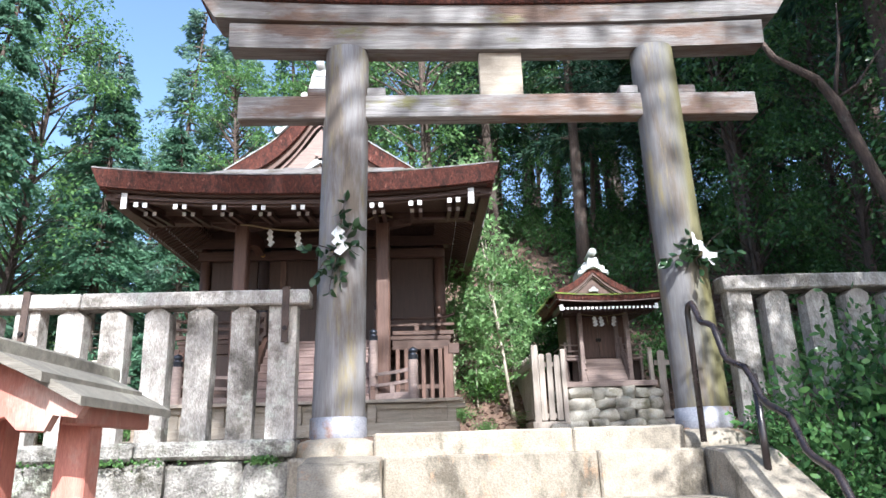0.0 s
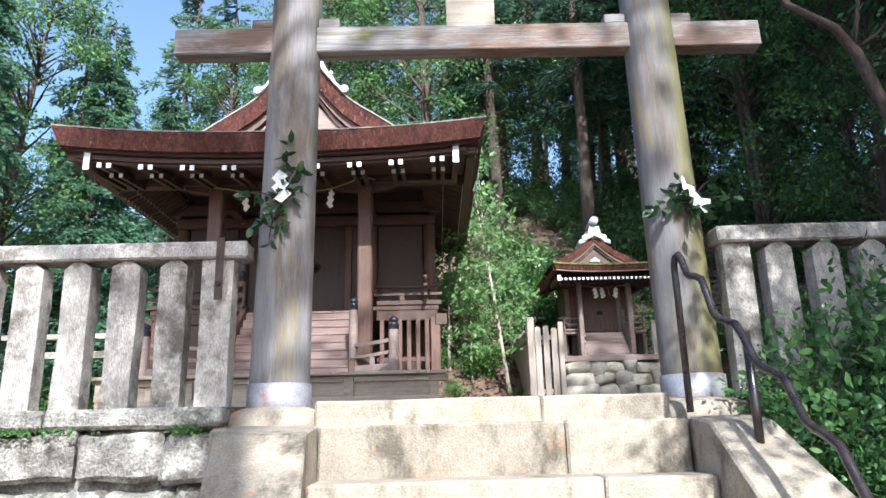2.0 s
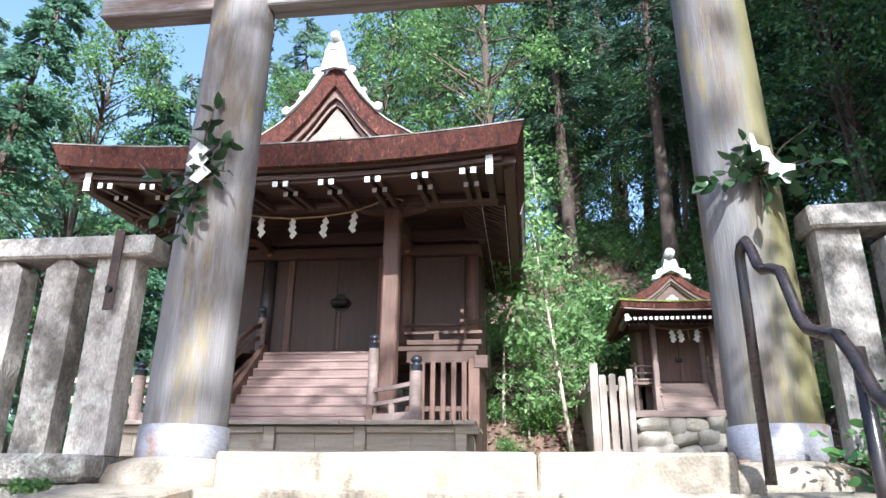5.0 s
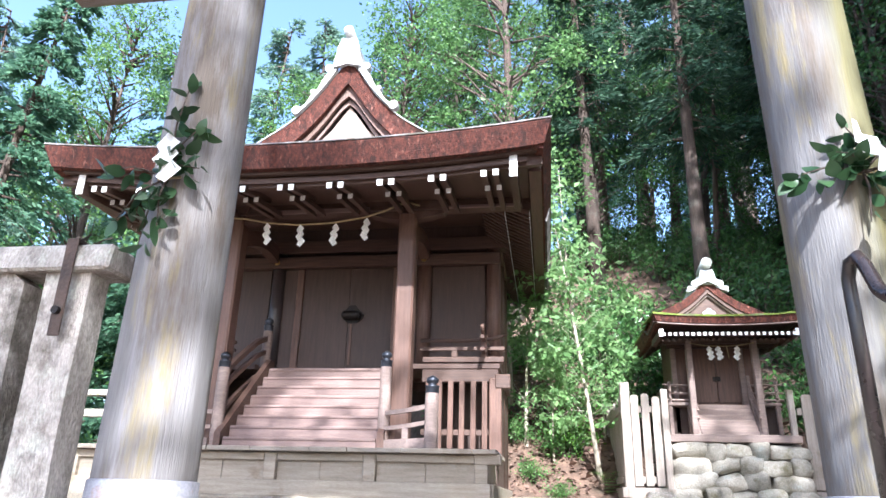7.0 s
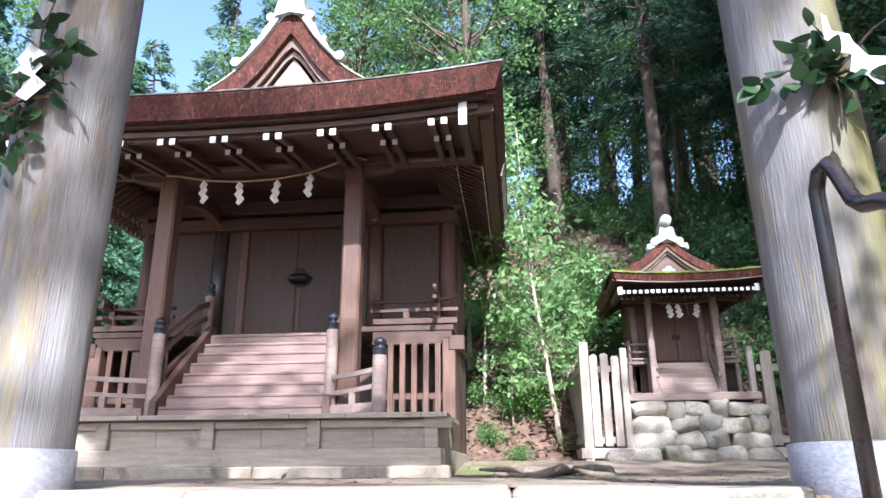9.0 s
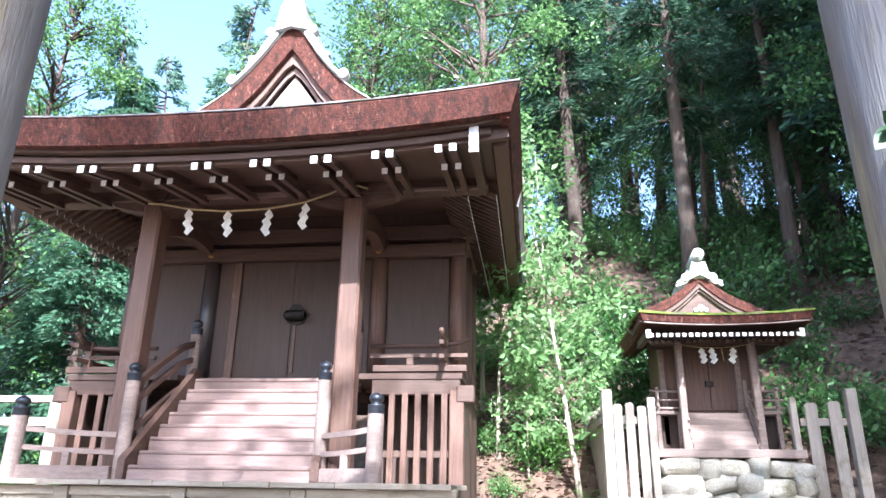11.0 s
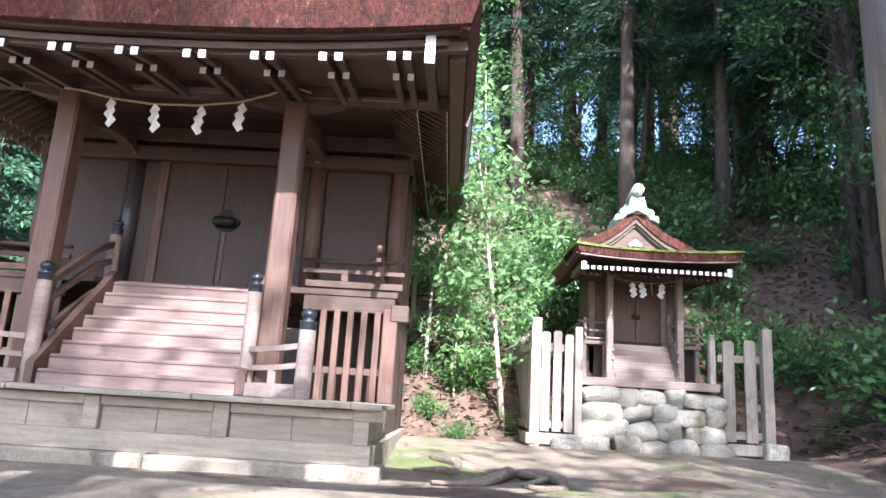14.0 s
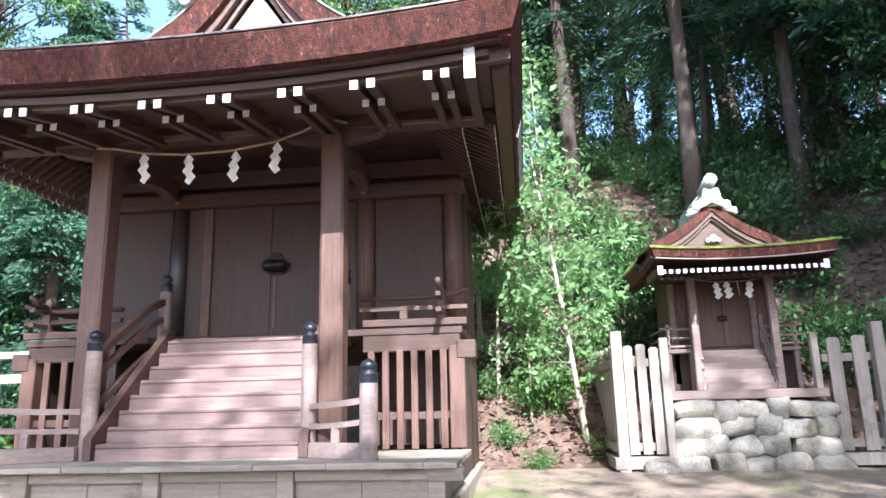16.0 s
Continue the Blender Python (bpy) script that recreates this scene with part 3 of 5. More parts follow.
# podium: stones, sill, framed panels, deck boards
PX0, PX1, PY = -3.46, 0.44, 8.66
podium = put("podium", box(PX0 + 0.05, PX1 - 0.05, PY + 0.06, 12.0, 1.45, 2.06), M_DECK)
for i, (a, b) in enumerate(((-3.56, -2.3), (-2.3, -1.06), (-1.06, 0.52))):
    put("plinth_stone", roughen(box(a + 0.004, b - 0.004, 8.52, 9.0, 1.45, 1.70, 0.015), 2, 0.008, 2, i), M_STONE, podium, "pale plinth stone")
put("sill", box(PX0, PX1, PY - 0.02, PY + 0.1, 1.70, 1.835, 0.006), M_DECK, podium)
put("sill", box(PX1 - 0.1, PX1 + 0.02, PY + 0.1, 12.05, 1.60, 1.835, 0.006), M_DECK, podium)
for x in (-3.42, -2.43, -1.51, -0.61, 0.36):
    put("podium_post", box(x - 0.055, x + 0.055, PY - 0.01, PY + 0.09, 1.835, 2.065, 0.005), M_DECK, podium)
for a, b in ((-3.37, -2.49), (-2.37, -1.57), (-1.45, -0.67), (-0.55, 0.305)):
    put("head_rail", box(a, b, PY, PY + 0.08, 2.0, 2.065, 0.004), M_DECK, podium)
    put("panel", box(a, (a + b) / 2 - 0.002, PY + 0.035, PY + 0.058, 1.835, 2.0, 0.002), M_DECK, podium)
    put("panel", box((a + b) / 2 + 0.002, b, PY + 0.037, PY + 0.058, 1.835, 2.0, 0.002), M_DECK, podium)
put("beam_end", box(0.30, 0.53, PY - 0.02, PY + 0.09, 1.99, 2.075, 0.006), M_DECK, podium)
xx = PX0 - 0.06
k = 0
while xx < 0.47:
    w = 0.34 + 0.34 * ((k * 7) % 5) / 5
    b = min(xx + w, 0.50)
    put("deck_board", box(xx + 0.002, b - 0.002, PY - 0.075 - 0.006 * (k % 3), 9.75, 2.072, 2.11 + 0.002 * (k % 2), 0.004), M_DECK, podium)
    xx, k = b, k + 1

# stairs up to the sanctuary
N = 8
flight = put("flight", box(-2.18, -0.68, 9.35, 10.2, 2.11, 2.2), M_STAIR)
for i in range(N):
    z = 2.11 + (3.06 - 2.11) * (i + 1) / N
    y = 9.08 + 0.136 * i
    put("riser", box(-2.19, -0.67, y + 0.007, y + 0.17, z - 0.119, z - 0.034), M_STAIR, flight)
    put("tread", box(-2.19, -0.67, y, y + 0.17, z - 0.034, z, 0.01), M_STAIR, flight)

# pillars of the porch
for x in (-2.45, -0.50):
    put("pillar", box(x - 0.093, x + 0.093, 9.26, 9.45, 2.11, 4.60, 0.02), M_WOOD)
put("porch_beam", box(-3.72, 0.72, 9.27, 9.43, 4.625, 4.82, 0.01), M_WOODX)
for a, b in ((-2.05, -0.92),):
    put("beam_board", box(a, b, 9.245, 9.268, 4.615, 4.665, 0.004), M_STAIR)
put("beam_board", box(-0.11, 0.72, 9.245, 9.268, 4.62, 4.655, 0.004), M_STAIR)
for x in (-2.455, -0.515):
    o = [(x - 0.42, 4.624), (x - 0.40, 4.59), (x - 0.22, 4.545), (x - 0.12, 4.53), (x + 0.12, 4.53), (x + 0.22, 4.545), (x + 0.40, 4.59), (x + 0.42, 4.624)]
    put("bracket_arm", prism(o, "y", 9.29, 9.42), M_WOODX)
    put("bearing_block", prism([(x - 0.17, 4.73), (x - 0.12, 4.625), (x + 0.12, 4.625), (x + 0.17, 4.73)], "y", 9.24, 9.47), M_WOODX)
    # curved tie beams back to the wall
    rows = []
    for i in range(9):
        s = i / 8
        y, z = 9.45 + 1.0 * s, 4.42 + 0.28 * math.sin(s * 1.9) - 0.12 * s
        rows.append([(x - 0.06, y, z - 0.09), (x + 0.06, y, z - 0.09), (x + 0.06, y, z + 0.09), (x - 0.06, y, z + 0.09)])
    put("tie_beam", band(rows), M_WOODY)

# sanctuary: sill, columns, walls, doors
WX0, WX1, WY, WB = -3.32, 0.32, 10.6, 11.9
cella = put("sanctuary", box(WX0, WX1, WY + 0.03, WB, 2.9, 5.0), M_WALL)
for x in (-2.42, -0.53, WX0, WX1):
    put("column", tube([(x, WY, 3.0), (x, WY, 4.62)], 0.085, 20), M_DARKCOL if x == -2.42 else M_WOOD, cella, soft=True)
for y in (11.25, WB):
    put("column", tube([(WX1, y, 1.7), (WX1, y, 4.62)], 0.09, 16), M_WOOD, cella, soft=True)
put("head_beam", box(WX0 - 0.09, WX1 + 0.09, WY - 0.11, WY + 0.06, 4.42, 4.56, 0.008), M_WOODX, cella)
put("wall_plate", box(WX0 - 0.2, WX1 + 0.2, WY - 0.10, WY + 0.09, 4.62, 4.78, 0.008), M_WOODX, cella)
put("side_plate", box(WX1 - 0.08, WX1 + 0.1, WY, WB, 4.62, 4.78, 0.008), M_WOODY, cella)
put("side_plate", box(WX0 - 0.1, WX0 + 0.08, WY, WB, 4.62, 4.78, 0.008), M_WOODY, cella)
put("floor_beam", box(WX0 - 0.1, WX1 + 0.1, WY - 0.1, WY + 0.06, 3.06, 3.14, 0.006), M_WOODX, cella)
for a, b in ((-2.16, -2.07), (-0.92, -0.83)):
    put("door_jamb", box(a, b, WY - 0.04, WY + 0.03, 3.14, 4.42, 0.006), M_WOOD, cella)
for a, b in ((-2.07, -1.472), (-1.468, -0.92)):
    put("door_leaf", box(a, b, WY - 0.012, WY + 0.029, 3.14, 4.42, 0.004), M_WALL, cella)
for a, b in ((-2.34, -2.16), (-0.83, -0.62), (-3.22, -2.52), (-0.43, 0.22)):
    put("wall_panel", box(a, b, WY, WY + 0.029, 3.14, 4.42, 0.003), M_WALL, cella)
lock = put("door_lock", prism([(-1.56, 3.82), (-1.50, 3.88), (-1.455, 3.935), (-1.375, 3.935), (-1.33, 3.88), (-1.27, 3.82), (-1.31, 3.755), (-1.36, 3.715), (-1.47, 3.715), (-1.52, 3.755)], "y", WY - 0.034, WY - 0.013), M_IRON, cella, "black iron lock plate")
part("bolt_case", tube([(-1.525, WY - 0.09, 3.80), (-1.50, WY - 0.09, 3.80), (-1.33, WY - 0.09, 3.80), (-1.305, WY - 0.09, 3.80)], [0.035, 0.055, 0.055, 0.035], 14), M_IRON, lock)
part("hasp", box(-1.44, -1.41, WY - 0.03, WY - 0.012, 3.2, 3.70, 0.002), M_WOOD, lock)
for x in (-2.42, -0.53):
    put("brass_cap", tube([(x, WY - 0.112, 4.49), (x, WY - 0.125, 4.49)], 0.035, 10), M_GOLD, cella, "small brass nail cover")

# veranda round the sanctuary
VX0, VX1, VY = -3.42, 0.42, 9.9
veranda = put("veranda", box(-0.72, VX1 + 0.02, VY, WY, 3.03, 3.085, 0.004), M_WOODX)
put("floor_board", box(-3.44, -2.3, VY, WY, 3.03, 3.085, 0.004), M_WOODX, veranda)
put("floor_board", box(-2.3, -0.66, 10.14, WY, 3.0, 3.085, 0.008), M_STAIR, veranda)
put("floor_board", box(WX1 + 0.08, VX1 + 0.02, WY, WB + 0.1, 3.03, 3.085, 0.004), M_WOODY, veranda)
put("floor_board", box(VX0 - 0.02, WX0 - 0.08, WY, WB + 0.1, 3.03, 3.085, 0.004), M_WOODY, veranda)
for s, xa, xb in ((1, -0.4, VX1), (-1, VX0, -2.6)):
    put("edge_beam", box(xa, xb, VY + 0.01, VY + 0.11, 2.89, 3.028, 0.006), M_WOODX, veranda)
    xo = VX1 - 0.03 if s > 0 else VX0 + 0.03
    put("corner_post", box(xo - 0.065, xo + 0.065, VY - 0.01, VY + 0.12, 2.11, 2.93, 0.008), M_WOOD, veranda)
    put("beam_nose", box(min(xo, xo + s * 0.16), max(xo, xo + s * 0.16), VY - 0.02, VY + 0.10, 2.82, 2.97, 0.008), M_WOODX, veranda)
    ends = (xa, xo - s * 0.065) if s > 0 else (xo - s * 0.065, xb)
    put("grille_rail", box(min(ends), max(ends), VY + 0.03, VY + 0.07, 2.34, 2.40, 0.003), M_WOODX, veranda)
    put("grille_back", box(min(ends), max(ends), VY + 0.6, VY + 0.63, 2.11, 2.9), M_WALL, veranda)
    n = 6 if s > 0 else 2
    if s < 0:
        put("grille_panel", box(-3.0, -2.6, VY + 0.04, VY + 0.06, 2.11, 2.88), M_WALL, veranda)
        ends = (min(ends), -3.0)
    for i in range(n):
        x = min(ends) + (max(ends) - min(ends)) * (i + 0.6) / n
        put("slat", box(x - 0.028, x + 0.028, VY + 0.005, VY + 0.03, 2.11, 2.9, 0.003), M_WOOD, veranda)
    # side boarding below the veranda
    for i in range(6):
        y0 = VY + 0.13 + i * 0.35
        put("side_board", box(xo - 0.02 if s > 0 else xo - 0.01, xo + 0.01 if s > 0 else xo + 0.02, y0, y0 + 0.345, 1.84, 2.99, 0.003), M_WALL, veranda)
    # balustrade of three rails that cross at the corner
    rail_set = put("balustrade", box(min(xa, xb) if s > 0 else VX0 - 0.06, max(xa, xb) + 0.06 if s > 0 else xb, VY + 0.0, VY + 0.055, 3.100, 3.160, 0.005), M_WOODX)
    cross = 0.27 if s > 0 else -3.27
    far = cross + s * 0.22
    put("rail", box(min(-0.43 if s > 0 else -2.57, far), max(-0.43 if s > 0 else -2.57, far), VY + 0.005, VY + 0.05, 3.228, 3.268, 0.004), M_WOODX, rail_set)
    pts = [(-0.43 if s > 0 else -2.57, VY + 0.028, 3.342), (cross - s * 0.2, VY + 0.028, 3.339), (cross, VY + 0.028, 3.345), (cross + s * 0.12, VY + 0.028, 3.362), (cross + s * 0.23, VY + 0.028, 3.402)]
    put("handrail", tube(pts, 0.022, 10), M_WOODX, rail_set, soft=True)
    mid = (-0.05 if s > 0 else -2.95)
    put("strut", box(mid - 0.035, mid + 0.035, VY + 0.01, VY + 0.045, 3.160, 3.242, 0.004), M_WOODX, rail_set)
    for z0, z1, r in ((3.165, 3.225, 0.026), (3.295, 3.355, 0.026)):
        put("corner_rail", box(cross - 0.024, cross + 0.024, VY - 0.2, WB, z0 + 0.02, z1, 0.004), M_WOODY, rail_set)
    put("corner_rail", tube([(cross, WB, 3.377), (cross, VY, 3.377), (cross, VY - 0.12, 3.397), (cross, VY - 0.22, 3.447)], 0.023, 10), M_WOODY, rail_set, soft=True)
    put("corner_block", box(cross - 0.032, cross + 0.032, VY - 0.005, VY + 0.06, 3.155, 3.405, 0.004), M_WOOD, rail_set)


def newel(x, y, z0, z1, r, material=M_PINK):
    post = put("newel_post", tube([(x, y, z0), (x, y, z1 - 0.14)], r, 16), material, soft=False)
    prof = [(0.0, r * 1.0), (0.005, r * 1.02), (0.05, r * 0.98), (0.055, r * 1.05), (0.065, r * 1.05), (0.07, r * 0.7), (0.085, r * 0.6), (0.095, r * 0.85), (0.115, r * 0.95), (0.135, r * 0.8), (0.15, r * 0.4), (0.16, 0.004)]
    put("newel_cap", tube([(x, y, z1 - 0.14 + h * 1.02) for h, _ in prof], [q for _, q in prof], 16), M_GIBO, post, "dark bronze onion-shaped cap", True)
    return post


newel(-0.10, 8.80, 2.11, 2.745, 0.062)
newel(-3.04, 8.85, 2.11, 2.73, 0.064)
newel(-0.62, 9.16, 2.11, 3.05, 0.056)
newel(-2.30, 9.16, 2.11, 3.05, 0.058)
for x in (-0.62, -2.30):
    newel(x, 10.16, 3.0, 3.66, 0.055)
    for h, w in ((0.17, 0.022), (0.42, 0.022), (0.58, 0.026)):
        pts = []
        for i in range(9):
            s = i / 8
            pts.append((x, 9.18 + 0.96 * s, 2.26 + h + (0.62 * s ** 0.9 + 0.02) * 1.0 - (0.10 * max(0, s - 0.75) * 4 * 0.5)))
        rows = [[(p[0] - w, p[1], p[2] - w * 1.2), (p[0] + w, p[1], p[2] - w * 1.2), (p[0] + w, p[1], p[2] + w * 1.2), (p[0] - w, p[1], p[2] + w * 1.2)] for p in pts]
        put("stair_rail", band(rows), M_WOODY)
    sx = x + 0.035 if x < CX else x - 0.035
    o = [(9.05, 2.12), (9.20, 2.12), (10.2, 3.0), (10.2, 3.17), (10.1, 3.17), (9.05, 2.27)]
    put("stringer", prism(o, "x", sx, sx + 0.065), M_WOODY)
def low_rail(xa, ya, xb, yb):
    for z, w in ((2.165, 0.05), (2.325, 0.019), (2.465, 0.021)):
        rows = []
        for i in range(7):
            s = i / 6
            x, y = xa + (xb - xa) * s, ya + (yb - ya) * s
            zz = z + (0.03 * s * s if z > 2.2 else 0)
            rows.append([(x, y - w, zz - w), (x, y + w, zz - w), (x, y + w, zz + w), (x, y - w, zz + w)])
        put("low_rail", band(rows), M_PINK)
    put("strut", box((xa + xb) / 2 - 0.03, (xa + xb) / 2 + 0.03, (ya + yb) / 2 - 0.02, (ya + yb) / 2 + 0.02, 2.2, 2.32, 0.003), M_PINK)
low_rail(-0.60, 9.12, -0.14, 8.83)
low_rail(-2.34, 9.12, -3.01, 8.87)

# ---- its roof ----
roof = put("roof", bmesh.new(), M_ROOFTOP)
FE, GY, RB, HALF = 8.12, 9.95, 13.35, 2.53       # front eave, gable plane, back, half width
MAIN = [(0, 7.02), (0.1, 6.93), (0.18, 6.81), (0.34, 6.57), (0.55, 6.32), (0.75, 6.135), (1.07, 5.92), (1.5, 5.63), (2.0, 5.27), (HALF, 4.97)]


def sori(s):
    """Lift of the front eave towards its ends."""
    return 0.135 * abs(s) ** 2.3


def main_z(u):
    return curve(MAIN, abs(u))


# porch slope: from its front eave up to the gable
NX = 33
top_rows = []
for j in range(9):
    s = j / 8
    y = FE + (GY + 0.35 - FE) * s
    top_rows.append([(CX + HALF * (2 * i / (NX - 1) - 1), y, min(4.842 + sori(2 * i / (NX - 1) - 1) + 0.70 * s + 0.38 * s * s, main_z(HALF * (2 * i / (NX - 1) - 1)) + 0.02 + 4 * (1 - s) * (1 if s < 0.15 else 0))) for i in range(NX)])
bm = bmesh.new()
grid = [[bm.verts.new(p) for p in r] for r in top_rows]
for a, b in zip(grid, grid[1:]):
    for i in range(NX - 1):
        bm.faces.new((a[i], a[i + 1], b[i + 1], b[i]))
put("porch_slope", bm, M_ROOFTOP, roof, soft=True)
rows = []
for i in range(NX):
    s = 2 * i / (NX - 1) - 1
    x, z = CX + HALF * s, 4.842 + sori(s)
    e = 0.07 * s
    rows.append([(x, FE - 0.0, z + 0.012), (x, FE + 0.03, z + 0.03), (x - e, FE + 0.5, z + 0.02), (x - e, FE + 0.5, z - 0.20), (x - e, FE + 0.065, z - 0.208), (x, FE - 0.012, z - 0.01)])
eave = put("front_eave", band(rows), M_BARK, roof, "thick red-brown cypress-bark eave edge")
rows = []
for i in range(NX):
    s = 2 * i / (NX - 1) - 1
    x, z = CX + (HALF + 0.006) * s, 4.842 + sori(s) + 0.004 * noise.noise(Vector((i * 1.7, 0, 0)))
    rows.append([(x, FE - 0.018, z + 0.008), (x, FE - 0.012, z + 0.026), (x, FE + 0.06, z + 0.045), (x, FE + 0.06, z + 0.02)])
put("eave_top_layer", band(rows), M_ROOFTOP, roof, "pale mossy upper edge of the bark")
# boards below the bark
for y0, y1, z0, h, name in ((FE + 0.245, FE + 0.30, -0.325, 0.125, "eave_board"), (FE + 0.14, FE + 0.20, -0.232, 0.026, "eave_batten")):
    rows = []
    for i in range(NX):
        s = 2 * i / (NX - 1) - 1
        x, z = CX + (HALF - 0.09) * s, 4.842 + sori(s) + z0
        rows.append([(x, y0, z), (x, y0, z + h), (x, y1, z + h), (x, y1, z)])
    put(name, band(rows), M_WOODX, roof)
# soffit of the porch
rows = []
for i in range(NX):
    s = 2 * i / (NX - 1) - 1
    x = CX + 2.3 * s
    z = 4.842 + sori(s) * 0.9
    rows.append([(x, FE + 0.2, z - 0.30), (x, 9.3, 4.74), (x, WY + 0.1, 4.98), (x, WY + 0.1, 5.03), (x, 9.3, 4.79), (x, FE + 0.2, z - 0.25)])
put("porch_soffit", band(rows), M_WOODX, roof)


def rafter(x, y0, y1, z0, z1, w, h):
    ob = put("rafter", band([[(x - w, y, z - h), (x + w, y, z - h), (x + w, y, z + h), (x - w, y, z + h)] for y, z in ((y0, z0), (y1, z1))]), M_WOODX, roof)
    part("white_tip", box(x - w + 0.001, x + w - 0.001, y0 - 0.006, y0, z0 - h + 0.001, z0 + h - 0.001), M_WHITE, ob, "white-painted rafter end")


for p in range(9):
    xc = 0.455 - 0.4915 * p
    for dx in (-0.056, 0.056):
        s = (xc + dx - CX) / HALF
        rafter(xc + dx, 8.32, 8.95, 4.492 + 0.115 * abs(s) ** 2.3, 4.655, 0.028, 0.032)
        rafter(xc + dx + 0.012, 8.62, 9.3, 4.512 + 0.05 * abs(s) ** 2, 4.62, 0.025, 0.028)
for s in (-1, 1):
    x = CX + s * 2.175
    ob = put("hip_rafter", band([[(x - 0.035 + d, y, z - h), (x + 0.035 + d, y, z - h), (x + 0.035 + d, y, z + h), (x - 0.035 + d, y, z + h)] for y, z, h, d in ((8.3, 4.625, 0.125, 0), (9.3, 4.72, 0.12, 0))]), M_WOODX, roof)
    part("white_tip", box(x - 0.036, x + 0.036, 8.292, 8.30, 4.50, 4.75), M_WHITE, ob, "white-painted rafter end")

# main roof: two curved slopes that run back from the gable
for s in (-1, 1):
    ring_rows = []
    for y in (GY, 10.6, 11.4, 12.2, 13.0, RB):
        up = 0.22 * min(1.0, (y - GY) / 0.9)
        row = []
        us = [HALF * i / 20 for i in range(21)]
        row += [(CX + s * u, y, main_z(u) + up * (1 - u / HALF)) for u in us]
        row += [(CX + s * max(u - 0.05, 0), y, main_z(u) - 0.25) for u in reversed(us)]
        ring_rows.append(row)
    put("main_slope", band(ring_rows), M_ROOFTOP, roof, soft=False)
    # bark verge in front
    ring_rows = []
    for y, d in ((GY - 0.06, 0.0), (GY + 0.005, 0.0)):
        us = [0.0 + 1.45 * i / 16 for i in range(17)]
        ring_rows.append([(CX + s * u, y, main_z(u) - 0.012) for u in us] + [(CX + s * max(u - 0.03, 0), y + 0.03, main_z(u) - 0.27 - 0.03 * (1 - u / 1.45)) for u in reversed(us)])
    put("verge", band(ring_rows), M_BARK, roof, "red-brown bark verge of the gable")
    ring_rows = []
    for y in (GY + 0.04, GY + 0.09):
        us = [1.3 * i / 14 for i in range(15)]
        ring_rows.append([(CX + s * u, y, main_z(u) - 0.29) for u in us] + [(CX + s * u, y, main_z(u) - 0.45 + 0.03 * u) for u in reversed(us)])
    put("bargeboard", band(ring_rows), M_WOOD, roof)
    ring_rows = []
    for y in (GY - 0.075, GY - 0.062):
        us = [0.06 + 1.4 * i / 16 for i in range(17)]
        ring_rows.append([(CX + s * u, y, main_z(u) + 0.006) for u in us] + [(CX + s * u, y, main_z(u) - 0.008) for u in reversed(us)])
    put("verge_trim", band(ring_rows), M_RIDGE, roof, "pale weathered trim on the verge")
    ring_rows = []
    for y in (GY + 0.11, GY + 0.14):
        us = [1.1 * i / 14 for i in range(15)]
        ring_rows.append([(CX + s * u, y, main_z(u) - 0.46) for u in us] + [(CX + s * u, y, main_z(u) - 0.53 + 0.02 * u) for u in reversed(us)])
    put("inner_bargeboard", band(ring_rows), M_STAIR, roof)
    # side eave: bark edge, soffit and fine rafters
    xe = CX + s * HALF
    put("side_eave", band([[(xe, y, 4.975 + l), (xe - s * 0.1, y, 4.985 + l), (xe - s * 0.16, y, 4.755 + l), (xe - s * 0.08, y, 4.745 + l)] for y, l in ((FE + 0.1, -0.012), (8.6, -0.02), (9.4, -0.03), (11, -0.03), (12.4, 0.0), (RB, 0.05))]), M_BARK, roof)
    put("side_soffit", band([[(xe - s * 0.12, y, 4.66), (CX + s * 1.6, y, 4.98), (CX + s * 1.6, y, 5.02), (xe - s * 0.12, y, 4.70)] for y in (9.35, RB)]), M_WOODX, roof)
    put("side_eave_board", box(min(xe - s * 0.10, xe - s * 0.22), max(xe - s * 0.10, xe - s * 0.22), 8.5, RB, 4.64, 4.715, 0.004), M_WOODY, roof)
    for i in range(36):
        y = 9.42 + i * 0.107
        for q, (xa, za, xb, zb) in enumerate(((xe - s * 0.24, 4.60, CX + s * 1.75, 4.86), (xe - s * 0.5, 4.60, CX + s * 1.75, 4.78))):
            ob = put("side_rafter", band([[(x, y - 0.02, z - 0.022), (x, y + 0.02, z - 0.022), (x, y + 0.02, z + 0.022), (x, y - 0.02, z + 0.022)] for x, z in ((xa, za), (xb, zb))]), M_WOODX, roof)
            part("white_tip", box(min(xa, xa + s * 0.005), max(xa, xa + s * 0.005), y - 0.019, y + 0.019, za - 0.021, za + 0.021), M_WHITE, ob)
# gable field and its pendant
put("gable_field", prism([(CX - 1.3, 5.5), (CX - 0.9, 5.66), (CX - 0.5, 5.88), (CX - 0.25, 6.12), (CX, 6.48), (CX + 0.25, 6.12), (CX + 0.5, 5.88), (CX + 0.9, 5.66), (CX + 1.3, 5.5)], "y", GY + 0.16, GY + 0.22), M_PINK, roof, "reddish planked gable field")
for a in range(3):
    ang = a * 2.1 + 0.5
    put("pendant_ornament", tube([(CX + 0.05 * math.cos(ang), GY + 0.13, 5.98 + 0.05 * math.sin(ang)), (CX + 0.05 * math.cos(ang), GY + 0.10, 5.98 + 0.05 * math.sin(ang))], 0.045, 10), M_PINK, roof)
